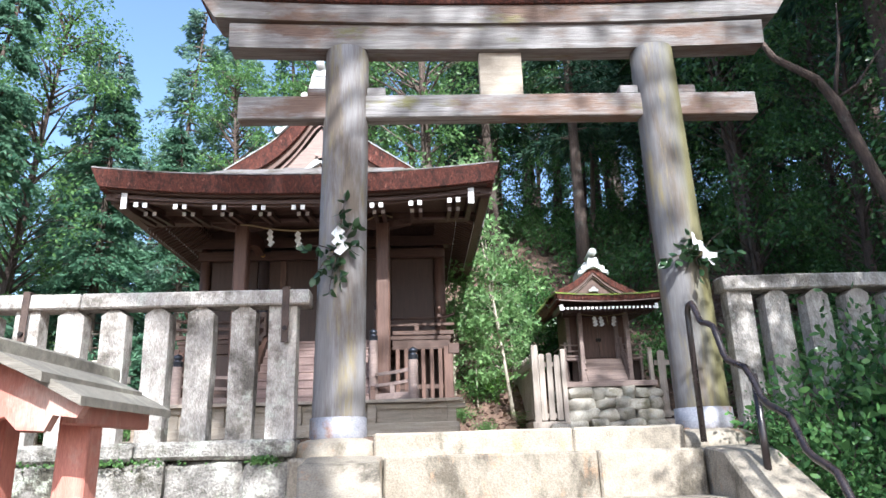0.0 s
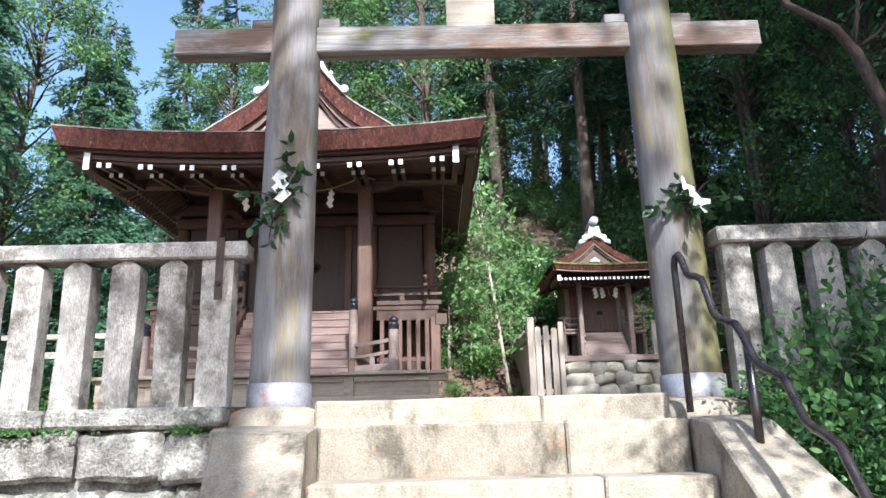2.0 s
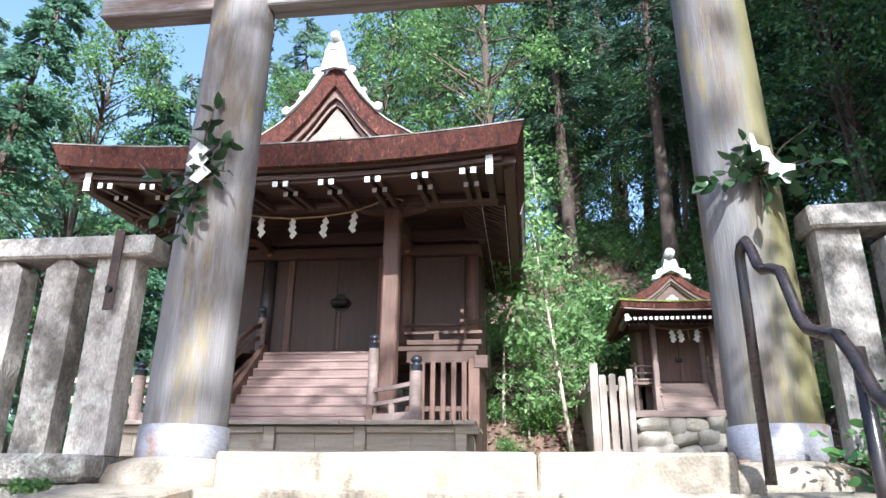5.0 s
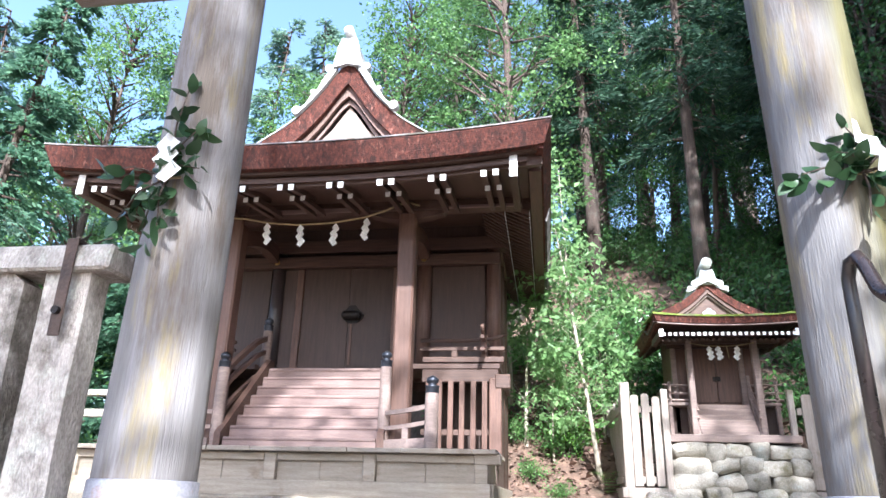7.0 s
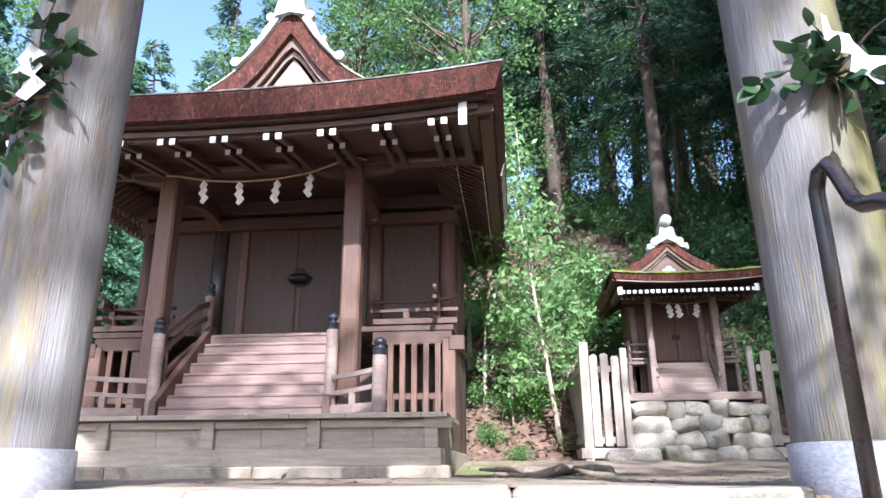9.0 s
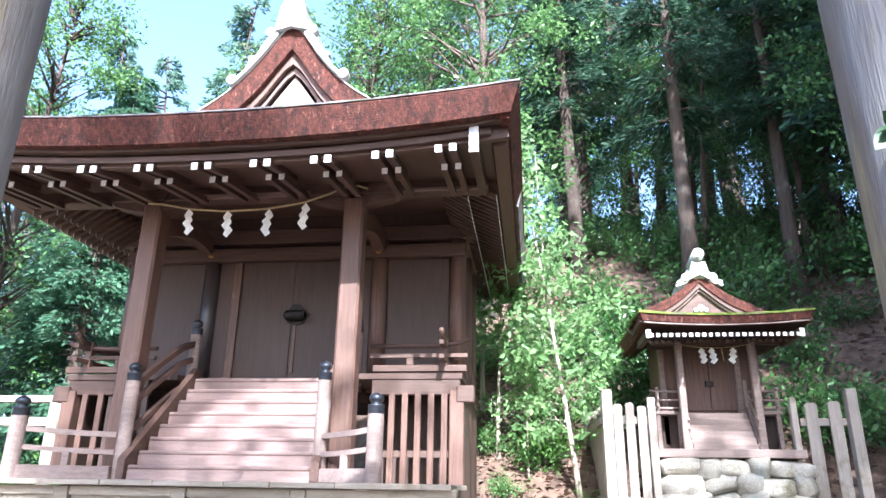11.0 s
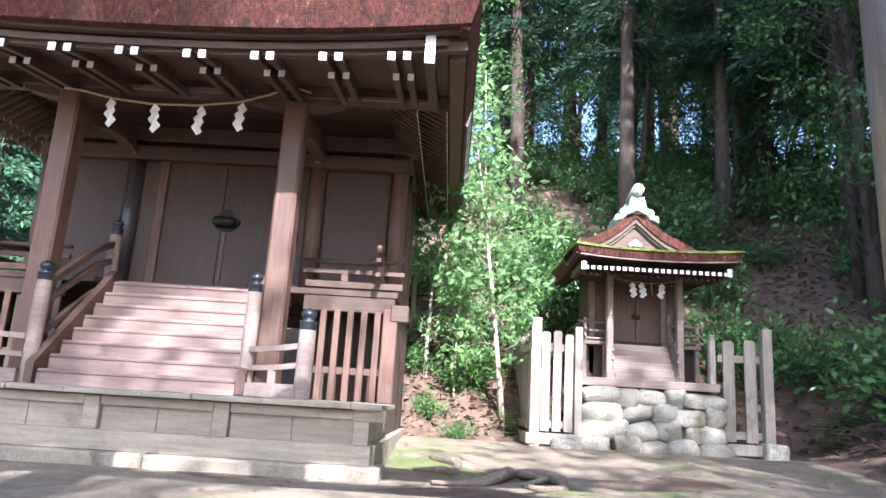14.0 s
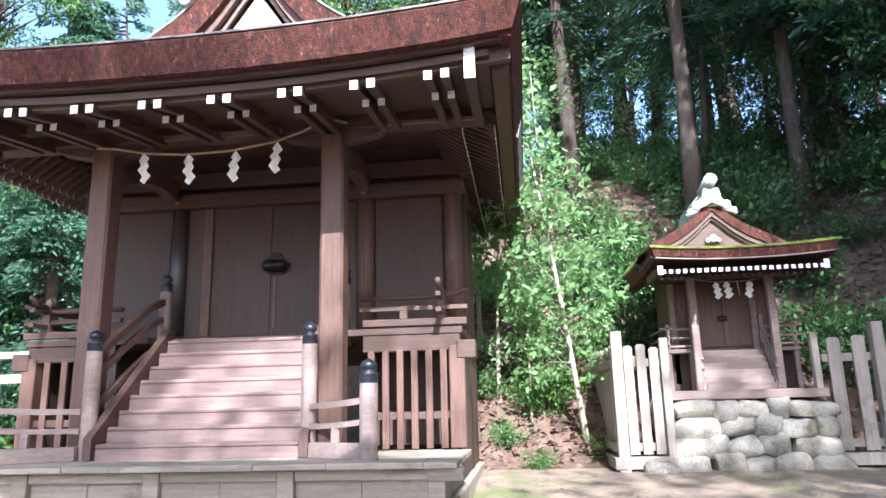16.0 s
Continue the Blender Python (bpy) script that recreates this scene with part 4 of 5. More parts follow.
put("frog_leg_strut", prism([(CX - 0.28, 5.74), (CX - 0.2, 5.80), (CX - 0.1, 5.90), (CX, 5.94), (CX + 0.1, 5.90), (CX + 0.2, 5.80), (CX + 0.28, 5.74), (CX + 0.14, 5.77), (CX, 5.86), (CX - 0.14, 5.77)], "y", GY + 0.10, GY + 0.159), M_RIDGE, roof)
# ridge box with scrolled ends
ridge = put("ridge", box(CX - 0.14, CX + 0.14, GY - 0.08, RB, 7.0, 7.22, 0.02), M_RIDGE, roof, "pale grey tiled ridge")
put("ridge_end", prism([(CX - 0.185, 6.90), (CX - 0.175, 7.02), (CX - 0.15, 7.12), (CX - 0.14, 7.22), (CX - 0.115, 7.28), (CX - 0.10, 7.34), (CX + 0.10, 7.34), (CX + 0.115, 7.28), (CX + 0.14, 7.22), (CX + 0.15, 7.12), (CX + 0.175, 7.02), (CX + 0.185, 6.90), (CX + 0.06, 6.93), (CX, 6.95), (CX - 0.06, 6.93)], "y", GY - 0.14, GY - 0.085), M_RIDGE, roof, "white plastered ridge-end tile")
put("ridge_end_moulding", box(CX - 0.09, CX + 0.09, GY - 0.152, GY - 0.141, 7.22, 7.245, 0.003), M_RIDGE, roof)
put("ridge_roll", tube([(CX, GY - 0.2, 7.43), (CX, GY + 0.3, 7.36)], 0.065, 14), M_RIDGE, roof, soft=True)
put("ridge_roll", tube([(CX, GY + 0.3, 7.30), (CX, RB, 7.30)], 0.085, 14), M_RIDGE, roof, soft=True)
for s in (-1, 1):
    arm = [0.15 + 0.44 * i / 18 for i in range(19)]
    fin = [(u, main_z(u) + 0.05 + 0.15 * max(0, 1 - (u - 0.15) / 0.44) ** 1.2 + 0.014 * math.sin(u * 46)) for u in arm]
    fin += [(u, main_z(u) + 0.004) for u in reversed(arm)]
    put("scroll", prism([(CX + s * u, z) for u, z in fin], "y", GY - 0.11, GY - 0.02), M_RIDGE, roof, "white scrolled ridge-end ornament")
    for u, up, r in ((0.245, 0.20, 0.055), (0.63, 0.075, 0.06), (0.43, 0.115, 0.035)):
        put("scroll_curl", tube([(CX + s * u, GY - 0.115, main_z(u) + up), (CX + s * u, GY - 0.02, main_z(u) + up)], r, 14), M_RIDGE, roof)

# ---- small shrine on its heap of stones ----
SC = 3.17
base = thing("stone_platform", (SC, 12.2, 1.72), "dry-laid rounded grey stones under the small shrine", "platform")
rng = random.Random(11)


def rock(cx, cy, cz, w, d, h, seed, parent):
    bm = bmesh.new()
    bmesh.ops.create_icosphere(bm, subdivisions=3, radius=1.0)
    for v in bm.verts:
        p = v.co.copy()
        q = Vector([math.copysign(abs(c) ** 0.63, c) for c in p])
        tilt = 0.16 * math.sin(seed * 7.3)
        q = Vector((q.x, q.y, q.z + tilt * q.x))
        n3 = noise.noise_vector(p * 1.1 + Vector((seed * 3.7, seed, seed * 1.9))) + 0.35 * noise.noise_vector(p * 2.9 + Vector((seed, seed * 2.3, 1)))
        v.co = Vector((cx + (q.x + n3.x * 0.34) * w / 2, cy + (q.y + n3.y * 0.16) * d / 2, cz + (q.z + n3.z * 0.38) * h / 2))
    return part("stone", bm, M_ROCK, parent, soft=True)


COURSES = [(1.70, 0.22, [0.36, 0.33, 0.3, 0.36, 0.34]), (1.89, 0.2, [0.52, 0.35, 0.3, 0.5]), (2.07, 0.2, [0.5, 0.34, 0.24, 0.3, 0.26]), (2.25, 0.2, [0.4, 0.25, 0.3, 0.22, 0.42])]
k = 0
for z, h, ws in COURSES:
    spread = 0.82 - (z - 1.7) * 0.10
    total, x = sum(ws), 0.0
    for w in ws:
        ww = w / total * spread * 2
        rock(SC - spread + x + ww / 2, 11.62 + (z - 1.7) * 0.10, z + h / 2 - 0.01 + 0.018 * math.sin(k * 2.2), ww * (1.14 + 0.07 * math.sin(k * 5)), 0.40, h * (1.15 + 0.16 * math.sin(k * 3.1)), k, base)
        x += ww
        k += 1
    for j in range(4):
        for s in (-1, 1):
            rock(SC + s * (spread - 0.1), 11.95 + j * 0.33, z + h / 2, 0.34, 0.36, h * 1.1, k, base)
            k += 1
part("fill", box(SC - 0.66, SC + 0.66, 11.7, 13.2, 1.6, 2.40), M_ROCK, base)

small = thing("small_shrine", (SC, 12.2, 2.44), "small old wooden shrine with a mossy roof", "shrine")
def sm(name, bm, material, parent=None, label="", soft=False):
    return part(name, bm, material, parent or small, label, soft)
sm("sill", box(2.39, 3.90, 11.5, 13.2, 2.435, 2.525, 0.008), M_PINK)
for x in (SC - 0.405, SC + 0.405):
    sm("pillar", box(x - 0.04, x + 0.04, 11.80, 11.88, 2.525, 3.76, 0.01), M_PINK)
    o = [(x - 0.16, 3.78), (x - 0.1, 3.73), (x + 0.1, 3.73), (x + 0.16, 3.78)]
    sm("bracket_arm", prism(o, "y", 11.81, 11.87), M_PINK)
sm("porch_beam", box(SC - 0.72, SC + 0.72, 11.805, 11.875, 3.70, 3.775, 0.005), M_WOODX)
for i in range(6):
    z = 2.525 + 0.43 * (i + 1) / 6
    y = 11.80 + 0.055 * i
    sm("tread", box(SC - 0.345, SC + 0.345, y, y + 0.07, z - 0.072, z, 0.004), M_PINK)
for s in (-1, 1):
    xs = SC + s * 0.37
    sm("stringer", prism([(11.78, 2.53), (11.86, 2.53), (12.16, 2.95), (12.16, 3.05), (12.08, 3.02)], "x", xs - 0.018, xs + 0.018), M_PINK)
    for h in (0.14, 0.24):
        sm("stair_rail", tube([(xs, 11.78, 2.6 + h), (xs, 12.0, 2.82 + h), (xs, 12.14, 3.02 + h)], 0.014, 8), M_PINK)
    sm("newel_post", box(xs - 0.02, xs + 0.02, 12.12, 12.16, 2.95, 3.34, 0.004), M_PINK)
body = sm("body", box(SC - 0.56, SC + 0.56, 12.26, 13.0, 2.525, 4.05), M_WOOD)
for x in (SC - 0.54, SC - 0.33, SC + 0.33, SC + 0.54):
    sm("column", box(x - 0.035, x + 0.035, 12.2, 12.27, 2.6, 3.9, 0.008), M_PINK, body)
for a, b in ((SC - 0.295, SC - 0.002), (SC + 0.002, SC + 0.295)):
    sm("door_leaf", box(a, b, 12.235, 12.259, 3.0, 3.72, 0.004), M_WOOD, body)
sm("lock", box(SC - 0.05, SC + 0.05, 12.215, 12.234, 3.28, 3.34, 0.006), M_IRON, body)
sm("head_beam", box(SC - 0.62, SC + 0.62, 12.19, 12.26, 3.72, 3.8, 0.005), M_WOODX, body)
for s in (-1, 1):
    xa, xb = SC + s * 0.36, SC + s * 0.70
    sm("veranda", box(min(xa, xb), max(xa, xb), 11.98, 13.0, 2.93, 2.97, 0.004), M_PINK)
    for x in (SC + s * 0.42, SC + s * 0.66):
        sm("veranda_post", box(x - 0.025, x + 0.025, 12.0, 12.05, 2.525, 2.93, 0.004), M_PINK)
    sm("veranda_back", box(min(xa, xb), max(xa, xb), 12.2, 12.22, 2.53, 2.93), M_WALL)
    for z in (3.0, 3.09, 3.19):
        sm("rail", tube([(xa, 12.0, z), (SC + s * 0.66, 12.0, z), (SC + s * 0.74, 12.0, z + 0.012 * (z > 3.1))], 0.014, 8), M_PINK)
        sm("rail", tube([(SC + s * 0.66, 11.93, z + 0.02), (SC + s * 0.66, 13.0, z + 0.02)], 0.014, 8), M_PINK)
    sm("rail_post", box(SC + s * 0.66 - 0.018, SC + s * 0.66 + 0.018, 11.985, 12.015, 2.97, 3.24, 0.003), M_PINK)

# its roof: eave, rafters, curved slopes with moss, gable and ridge
sroof = sm("roof", bmesh.new(), M_MOSSROOF)
SE, SG, SB, SH = 11.19, 12.22, 13.45, 0.905
SPROF = [(0, 4.68), (0.08, 4.61), (0.2, 4.50), (0.35, 4.39), (0.5, 4.31), (0.66, 4.23), (0.8, 4.13), (SH, 3.99)]
def sz(u):
    return curve(SPROF, abs(u))
rows, rows2, rows3 = [], [], []
for i in range(25):
    s = i / 12 - 1
    x, z = SC + SH * s, 3.905 + 0.045 * abs(s) ** 2.2
    t = x - 0.03 * s
    rows.append([(x, SE, z), (t, SE + 0.025, z - 0.085), (t, SE + 0.2, z - 0.08), (x, SE + 0.2, z + 0.01)])
    top = min(z + 0.16, sz(SH * s) + 0.05)
    rows2.append([(x * 1.0 + 0.012 * s, SE - 0.012, z - 0.005), (x, SE + 0.06, z - 0.0), (x, SG + 0.1, top), (x, SG + 0.1, top + 0.03), (x, SE + 0.12, z + 0.045), (x + 0.012 * s, SE - 0.008, z + 0.02 + 0.01 * noise.noise(Vector((x * 9, 0, 0))))])
    rows3.append([(x, SE + 0.06, z - 0.10), (x, 11.85, 3.82), (x, 12.3, 3.98), (x, 12.3, 4.0), (x, 11.85, 3.85), (x, SE + 0.06, z - 0.085)])
sm("front_eave", band(rows), M_BARK, sroof, "dark red-brown bark eave edge")
sm("moss_layer", band(rows2), M_MOSSROOF, sroof, "bright green moss")
sm("soffit", band(rows3), M_WOODX, sroof)
sm("eave_trim", band([[(SC + 0.86 * s, SE + 0.035, 3.80 + 0.04 * abs(s) ** 2.2), (SC + 0.86 * s, SE + 0.035, 3.815 + 0.04 * abs(s) ** 2.2), (SC + 0.86 * s, SE + 0.08, 3.815 + 0.04 * abs(s) ** 2.2), (SC + 0.86 * s, SE + 0.08, 3.80 + 0.04 * abs(s) ** 2.2)] for s in [i / 8 - 1 for i in range(17)]]), M_PINK, sroof)
for i in range(23):
    x = SC - 0.03 - 0.76 + 1.52 * i / 22
    for j, (y0, z0, q) in enumerate(((11.25, 3.70, 0.020), (11.42, 3.665, 0.016))):
        ob = sm("rafter", band([[(x - q, y, z - q), (x + q, y, z - q), (x + q, y, z + q), (x - q, y, z + q)] for y, z in ((y0, z0), (11.85, 3.80))]), M_WOODX, sroof)
        if j == 0:
            part("white_tip", box(x - q, x + q, y0 - 0.005, y0, z0 - q, z0 + q), M_WHITE, ob, "white-painted rafter end")
for s in (-1, 1):
    x = SC - 0.03 + s * 0.795
    ob = sm("hip_rafter", box(x - 0.025, x + 0.025, 11.24, 11.9, 3.675, 3.755), M_WOODX, sroof)
    part("white_tip", box(x - 0.026, x + 0.026, 11.233, 11.24, 3.67, 3.76), M_WHITE, ob, "white-painted rafter end")
    us = [SH * i / 16 for i in range(17)]
    def slope(lift, thick, ys, inset=0.0):
        return band([[(SC + s * u, y, sz(u) + lift - d) for u in us] + [(SC + s * max(u - inset, 0), y, sz(u) + lift - thick - d) for u in reversed(us)] for y, d in ys])
    ys = ((SG, 0.0), (12.5, 0.0), (12.9, -0.01), (SB, -0.03))
    sm("main_slope", slope(-0.03, 0.10, ys, 0.02), M_BARK, sroof)
    bm = slope(0.0, 0.028, ((SG + 0.01, 0.0), (12.4, 0), (12.5, 0.0), (12.6, 0), (12.9, -0.01), (SB, -0.03)))
    for v in bm.verts:
        v.co.z += 0.012 * noise.noise(v.co * 7)
    sm("moss_layer", bm, M_MOSSROOF, sroof, "bright green moss")
    us = [0.84 * i / 14 for i in range(15)]
    sm("verge", slope(-0.005, 0.115, ((SG - 0.04, 0), (SG - 0.002, 0)), 0.01), M_BARK, sroof)
    sm("bargeboard", slope(-0.125, 0.06, ((SG - 0.02, 0), (SG + 0.01, 0))), M_WOODX, sroof)
    sm("inner_bargeboard", slope(-0.19, 0.028, ((SG + 0.015, 0), (SG + 0.04, 0))), M_PINK, sroof)
    xe = SC + s * SH
    sm("side_eave", band([[(xe, y, 3.93 + l), (xe - s * 0.06, y, 3.94 + l), (xe - s * 0.1, y, 3.84 + l), (xe - s * 0.03, y, 3.835 + l)] for y, l in ((SE + 0.08, -0.0), (11.5, -0.03), (12.3, -0.06), (13.0, -0.04), (SB, 0.0))]), M_BARK, sroof)
    for i in range(15):
        y = 11.95 + 0.095 * i
        sm("side_rafter", band([[(x, y - 0.016, z - 0.018), (x, y + 0.016, z - 0.018), (x, y + 0.016, z + 0.018), (x, y - 0.016, z + 0.018)] for x, z in ((xe - s * 0.1, 3.78), (SC + s * 0.5, 3.98))]), M_WOODX, sroof)
    for r0, cx0, cz0 in ((0.05, 0.165, 4.62), (0.035, 0.24, 4.55)):
        sm("scroll", tube([(SC + s * cx0, SG - 0.07, cz0), (SC + s * cx0, SG + 0.02, cz0)], r0, 12), M_RIDGE, sroof, "pale scrolled ridge-end ornament")
    sm("scroll", prism([(SC + s * u, z) for u, z in ((0.09, 4.72), (0.17, 4.66), (0.24, 4.57), (0.29, 4.52), (0.26, 4.50), (0.12, 4.57))], "y", SG - 0.05, SG), M_RIDGE, sroof)
sm("gable_field", prism([(SC - 0.6, 4.05), (SC - 0.25, 4.25), (SC, 4.48), (SC + 0.25, 4.25), (SC + 0.6, 4.05)], "y", SG + 0.05, SG + 0.08), M_WOODX, sroof)
sm("pendant_ornament", tube([(SC, SG + 0.05, 4.24), (SC, SG + 0.0, 4.24)], 0.045, 10), M_RIDGE, sroof)
for s in (-1, 1):
    sm("pendant_ornament", tube([(SC + s * 0.06, SG + 0.05, 4.22), (SC + s * 0.06, SG + 0.01, 4.22)], 0.028, 8), M_RIDGE, sroof)
sridge = sm("ridge", box(SC - 0.085, SC + 0.085, SG - 0.05, SB, 4.6, 4.78, 0.015), M_RIDGE, sroof)
sm("ridge_end", prism([(SC - 0.125, 4.58), (SC - 0.105, 4.72), (SC - 0.08, 4.81), (SC + 0.08, 4.81), (SC + 0.105, 4.72), (SC + 0.125, 4.58), (SC, 4.64)], "y", SG - 0.10, SG - 0.052), M_RIDGE, sroof)
sm("ridge_roll", tube([(SC, SG - 0.15, 4.905), (SC, SG + 0.25, 4.85)], 0.072, 16), M_RIDGE, sroof, soft=True)
sm("ridge_roll", tube([(SC, SG + 0.2, 4.80), (SC, SB, 4.80)], 0.06, 14), M_RIDGE, sroof, soft=True)

# ---- picket fence beside the small shrine ----
def picket_fence(label, posts, runs):
    f = thing("picket_fence", (*posts[0][:2], 1.74), label, "fence")
    for x, y, z1, w in posts:
        part("post", box(x - w, x + w, y - w, y + w, 1.74, z1, 0.008), M_SILVER, f)
    for (xa, ya), (xb, yb), n, z1 in runs:
        L = math.hypot(xb - xa, yb - ya)
        m = Matrix.Translation((xa, ya, 0)) @ Matrix.Rotation(math.atan2(yb - ya, xb - xa), 4, "Z")
        for z0, z2 in ((1.95, 2.03), (2.78, 2.86)):
            part("rail", box(0, L, 0.02, 0.055, z0, z2, 0.004, m=m), M_SILVER, f)
        part("sill", box(-0.12, L + 0.1, -0.045, 0.075, 1.78, 1.90, 0.008, m=m), M_SILVER, f)
        for i in range(n):
            x = L * (i + 0.5) / n
            zt = z1 + 0.02 * math.sin(i * 2.3)
            pw = min(0.06, L / n * 0.36)
            part("picket", _turn(prism([(x - pw, 1.92), (x + pw, 1.92), (x + pw, zt - 0.02), (x + pw * 0.6, zt), (x - pw * 0.6, zt), (x - pw, zt - 0.02)], "y", -0.012, 0.018), m), M_SILVER, f)
    return f


def _turn(bm, m):
    bm.transform(m)
    return bm


picket_fence("silvery weathered wooden picket fence with open gaps", [(1.88, 11.5, 3.14, 0.055), (2.35, 11.5, 3.06, 0.04), (1.84, 13.3, 3.1, 0.05)], [((1.93, 11.5), (2.31, 11.5), 3, 2.99), ((1.86, 11.55), (1.84, 13.25), 11, 3.0)])
picket_fence("short weathered picket fence with moss-stained boards", [(3.87, 11.66, 3.08, 0.035), (4.45, 11.6, 3.16, 0.055)], [((3.93, 11.64), (4.39, 11.6), 2, 3.02)])
tagged(part("kerb_stone", roughen(box(4.35, 4.6, 11.45, 11.7, 1.72, 1.93, 0.02), 2, 0.02, 3, 2), M_STONE2), "mossy squared stone beside the picket fence", "stone")
tagged(part("kerb_stone", roughen(box(2.05, 2.36, 11.3, 11.5, 1.72, 1.85, 0.03), 2, 0.02, 3, 5), M_STONE2), "low mossy stone at the foot of the picket fence", "stone")

# ---- ropes and zigzag paper strips ----
ZIG = [(0, 0), (55, 40), (35, 65), (70, 105), (45, 135), (85, 170), (20, 230), (-30, 200), (-5, 170), (-45, 130), (-15, 95), (-50, 55)]
ZAG = [(-8, -10), (10, 0), (25, 45), (77, 62), (75, 97), (117, 150), (184, 155), (180, 215), (157, 215), (149, 250), (127, 247), (112, 210), (57, 190), (62, 143), (4, 130), (7, 93), (-10, 80)]


def zigzag(x, y, z, tall, wide=1.0, flip=1, outline=ZIG):
    """A zigzag of folded paper, hung from its top."""
    k = tall / 230
    bm = prism([(x + flip * u * k * wide, z - v * k) for u, v in outline], "y", y - 0.001, y + 0.001)
    for v in bm.verts:
        v.co.y += 0.012 * math.sin((z - v.co.z) / tall * 9)
    return bm


rope = thing("straw_rope", (CX, 9.22, 4.5), "thin straw rope with four white paper zigzags under the eave", "rope")
pts = [(-2.46, 9.2, 4.57), (-2.3, 9.2, 4.555), (-2.05, 9.2, 4.50), (-1.7, 9.2, 4.465), (-1.3, 9.2, 4.475), (-0.95, 9.2, 4.525), (-0.72, 9.2, 4.60), (-0.58, 9.2, 4.665), (-0.45, 9.2, 4.67), (-0.36, 9.2, 4.64)]
part("cord", tube(pts, 0.011, 8), M_ROPE, rope, soft=True)
for i, x in enumerate((-2.07, -1.69, -1.29, -0.95)):
    z = 4.5 - 0.03 * (i in (1, 2)) + 0.02 * (i == 3)
    part("paper_streamer", zigzag(x + 0.025, 9.19, z, 0.265, 0.72, 1 if i < 2 else -1), M_PAPER, rope, "white paper zigzag")
rope2 = thing("straw_rope", (SC, 11.78, 3.68), "thin rope with white paper zigzags on the small shrine", "rope")
part("cord", tube([(SC - 0.4, 11.78, 3.70), (SC - 0.2, 11.78, 3.665), (SC, 11.78, 3.655), (SC + 0.2, 11.78, 3.665), (SC + 0.4, 11.78, 3.70)], 0.007, 6), M_ROPE, rope2)
for x, f in ((-0.16, 1), (-0.05, 1), (0.19, -1)):
    part("paper_streamer", zigzag(SC + x, 11.77, 3.66, 0.19, 0.95, f), M_PAPER, rope2, "white paper zigzag")
part("tassel", tube([(SC + 0.06, 11.77, 3.66), (SC + 0.075, 11.77, 3.5)], [0.008, 0.004], 6), M_ROPE, rope2)


def sprig(name_at, base_z, twigs, paper, seed, label):
    """Evergreen twigs tied to a gate post, with a white paper zigzag."""
    g = np.random.default_rng(seed)
    x, y = name_at
    t = thing("evergreen_sprig", (x, y, base_z), label, "foliage")
    cs, ws, ls = [], [], []
    for dx, dy, dz, n in twigs:
        a, b = Vector((x, y, base_z)), Vector((x + dx, y + dy, base_z + dz))
        part("twig", tube([a, (a + b) / 2 + Vector((0, -0.03, 0.02)), b], [0.005, 0.004, 0.002], 5), M_TRUNK, t)
        for i in range(n):
            s = (i + 0.6) / n
            c = a.lerp(b, s) + Vector(g.normal(size=3) * 0.012)
            w = (b - a).normalized() * 0.6 + Vector(g.normal(size=3)) * 0.6 + Vector((0, -0.25, -0.35))
            cs.append(c), ws.append(w), ls.append(g.uniform(0.065, 0.1))
    part("foliage", leaves("foliage", cs, ws, ls, np.array(ls) * 0.56, M_SAKAKI, g, 0.12, rounded=True), None, t, soft=True)
    part("tie", tube([(x - 0.05, y + 0.01, base_z), (x + 0.05, y + 0.01, base_z + 0.005)], 0.006, 6), M_ROPE, t)
    part("paper_streamer", paper, M_PAPER, t, "white paper zigzag")
    return t


sprig((-0.60, 4.955), 2.92, [(0.05, -0.03, 0.42, 16), (0.12, -0.02, 0.22, 12), (-0.06, -0.03, -0.32, 10), (-0.27, -0.03, 0.03, 11), (-0.17, -0.04, -0.2, 14), (0.02, -0.05, -0.24, 12), (0.15, -0.03, 0.02, 8)], zigzag(-0.60, 4.90, 3.10, 0.225), 3, "glossy evergreen twigs with white paper zigzag on the gate post")
sprig((2.05, 4.955), 2.82, [(-0.25, -0.02, -0.02, 14), (0.30, -0.06, 0.02, 12), (0.22, -0.05, 0.2, 8), (-0.05, -0.03, 0.18, 10), (0.1, -0.06, -0.06, 14), (-0.1, -0.05, 0.06, 12), (-0.02, -0.03, -0.2, 3)], zigzag(2.02, 4.885, 2.985, 0.225, 0.9, 1, ZAG), 5, "glossy evergreen twigs with white paper zigzag on the gate post")

# ---- roofed wooden box at the foot of the steps ----
bx = thing("roofed_box", (-1.27, 2.5, 0.09), "small faded red wooden stand with a green-grey board roof", "stand")
for px in (-1.455, -1.185):
    part("post", box(px, px + 0.10, 2.40, 2.50, 0.08, 1.66, 0.006), M_RED, bx)
for s in (-1, 1):
    for u0, u1, z0, z1, y0, y1 in ((0.015, 0.17, 1.785, 1.715, 2.10, 2.84), (0.09, 0.265, 1.742, 1.648, 2.15, 2.90)):
        o = [(-1.27 + s * u0, z0), (-1.27 + s * u1, z1), (-1.27 + s * u1, z1 + 0.028), (-1.27 + s * u0, z0 + 0.03)]
        part("roof_board", prism(o, "y", y0, y1), M_SHINGLE, bx)
    part("eave_bracket", box(-1.27 + s * 0.19 - 0.025, -1.27 + s * 0.19 + 0.025, 2.25, 2.82, 1.60, 1.665, 0.005), M_RED, bx)
part("ridge_board", box(-1.305, -1.235, 2.02, 2.95, 1.79, 1.85, 0.008), M_SHINGLE, bx)
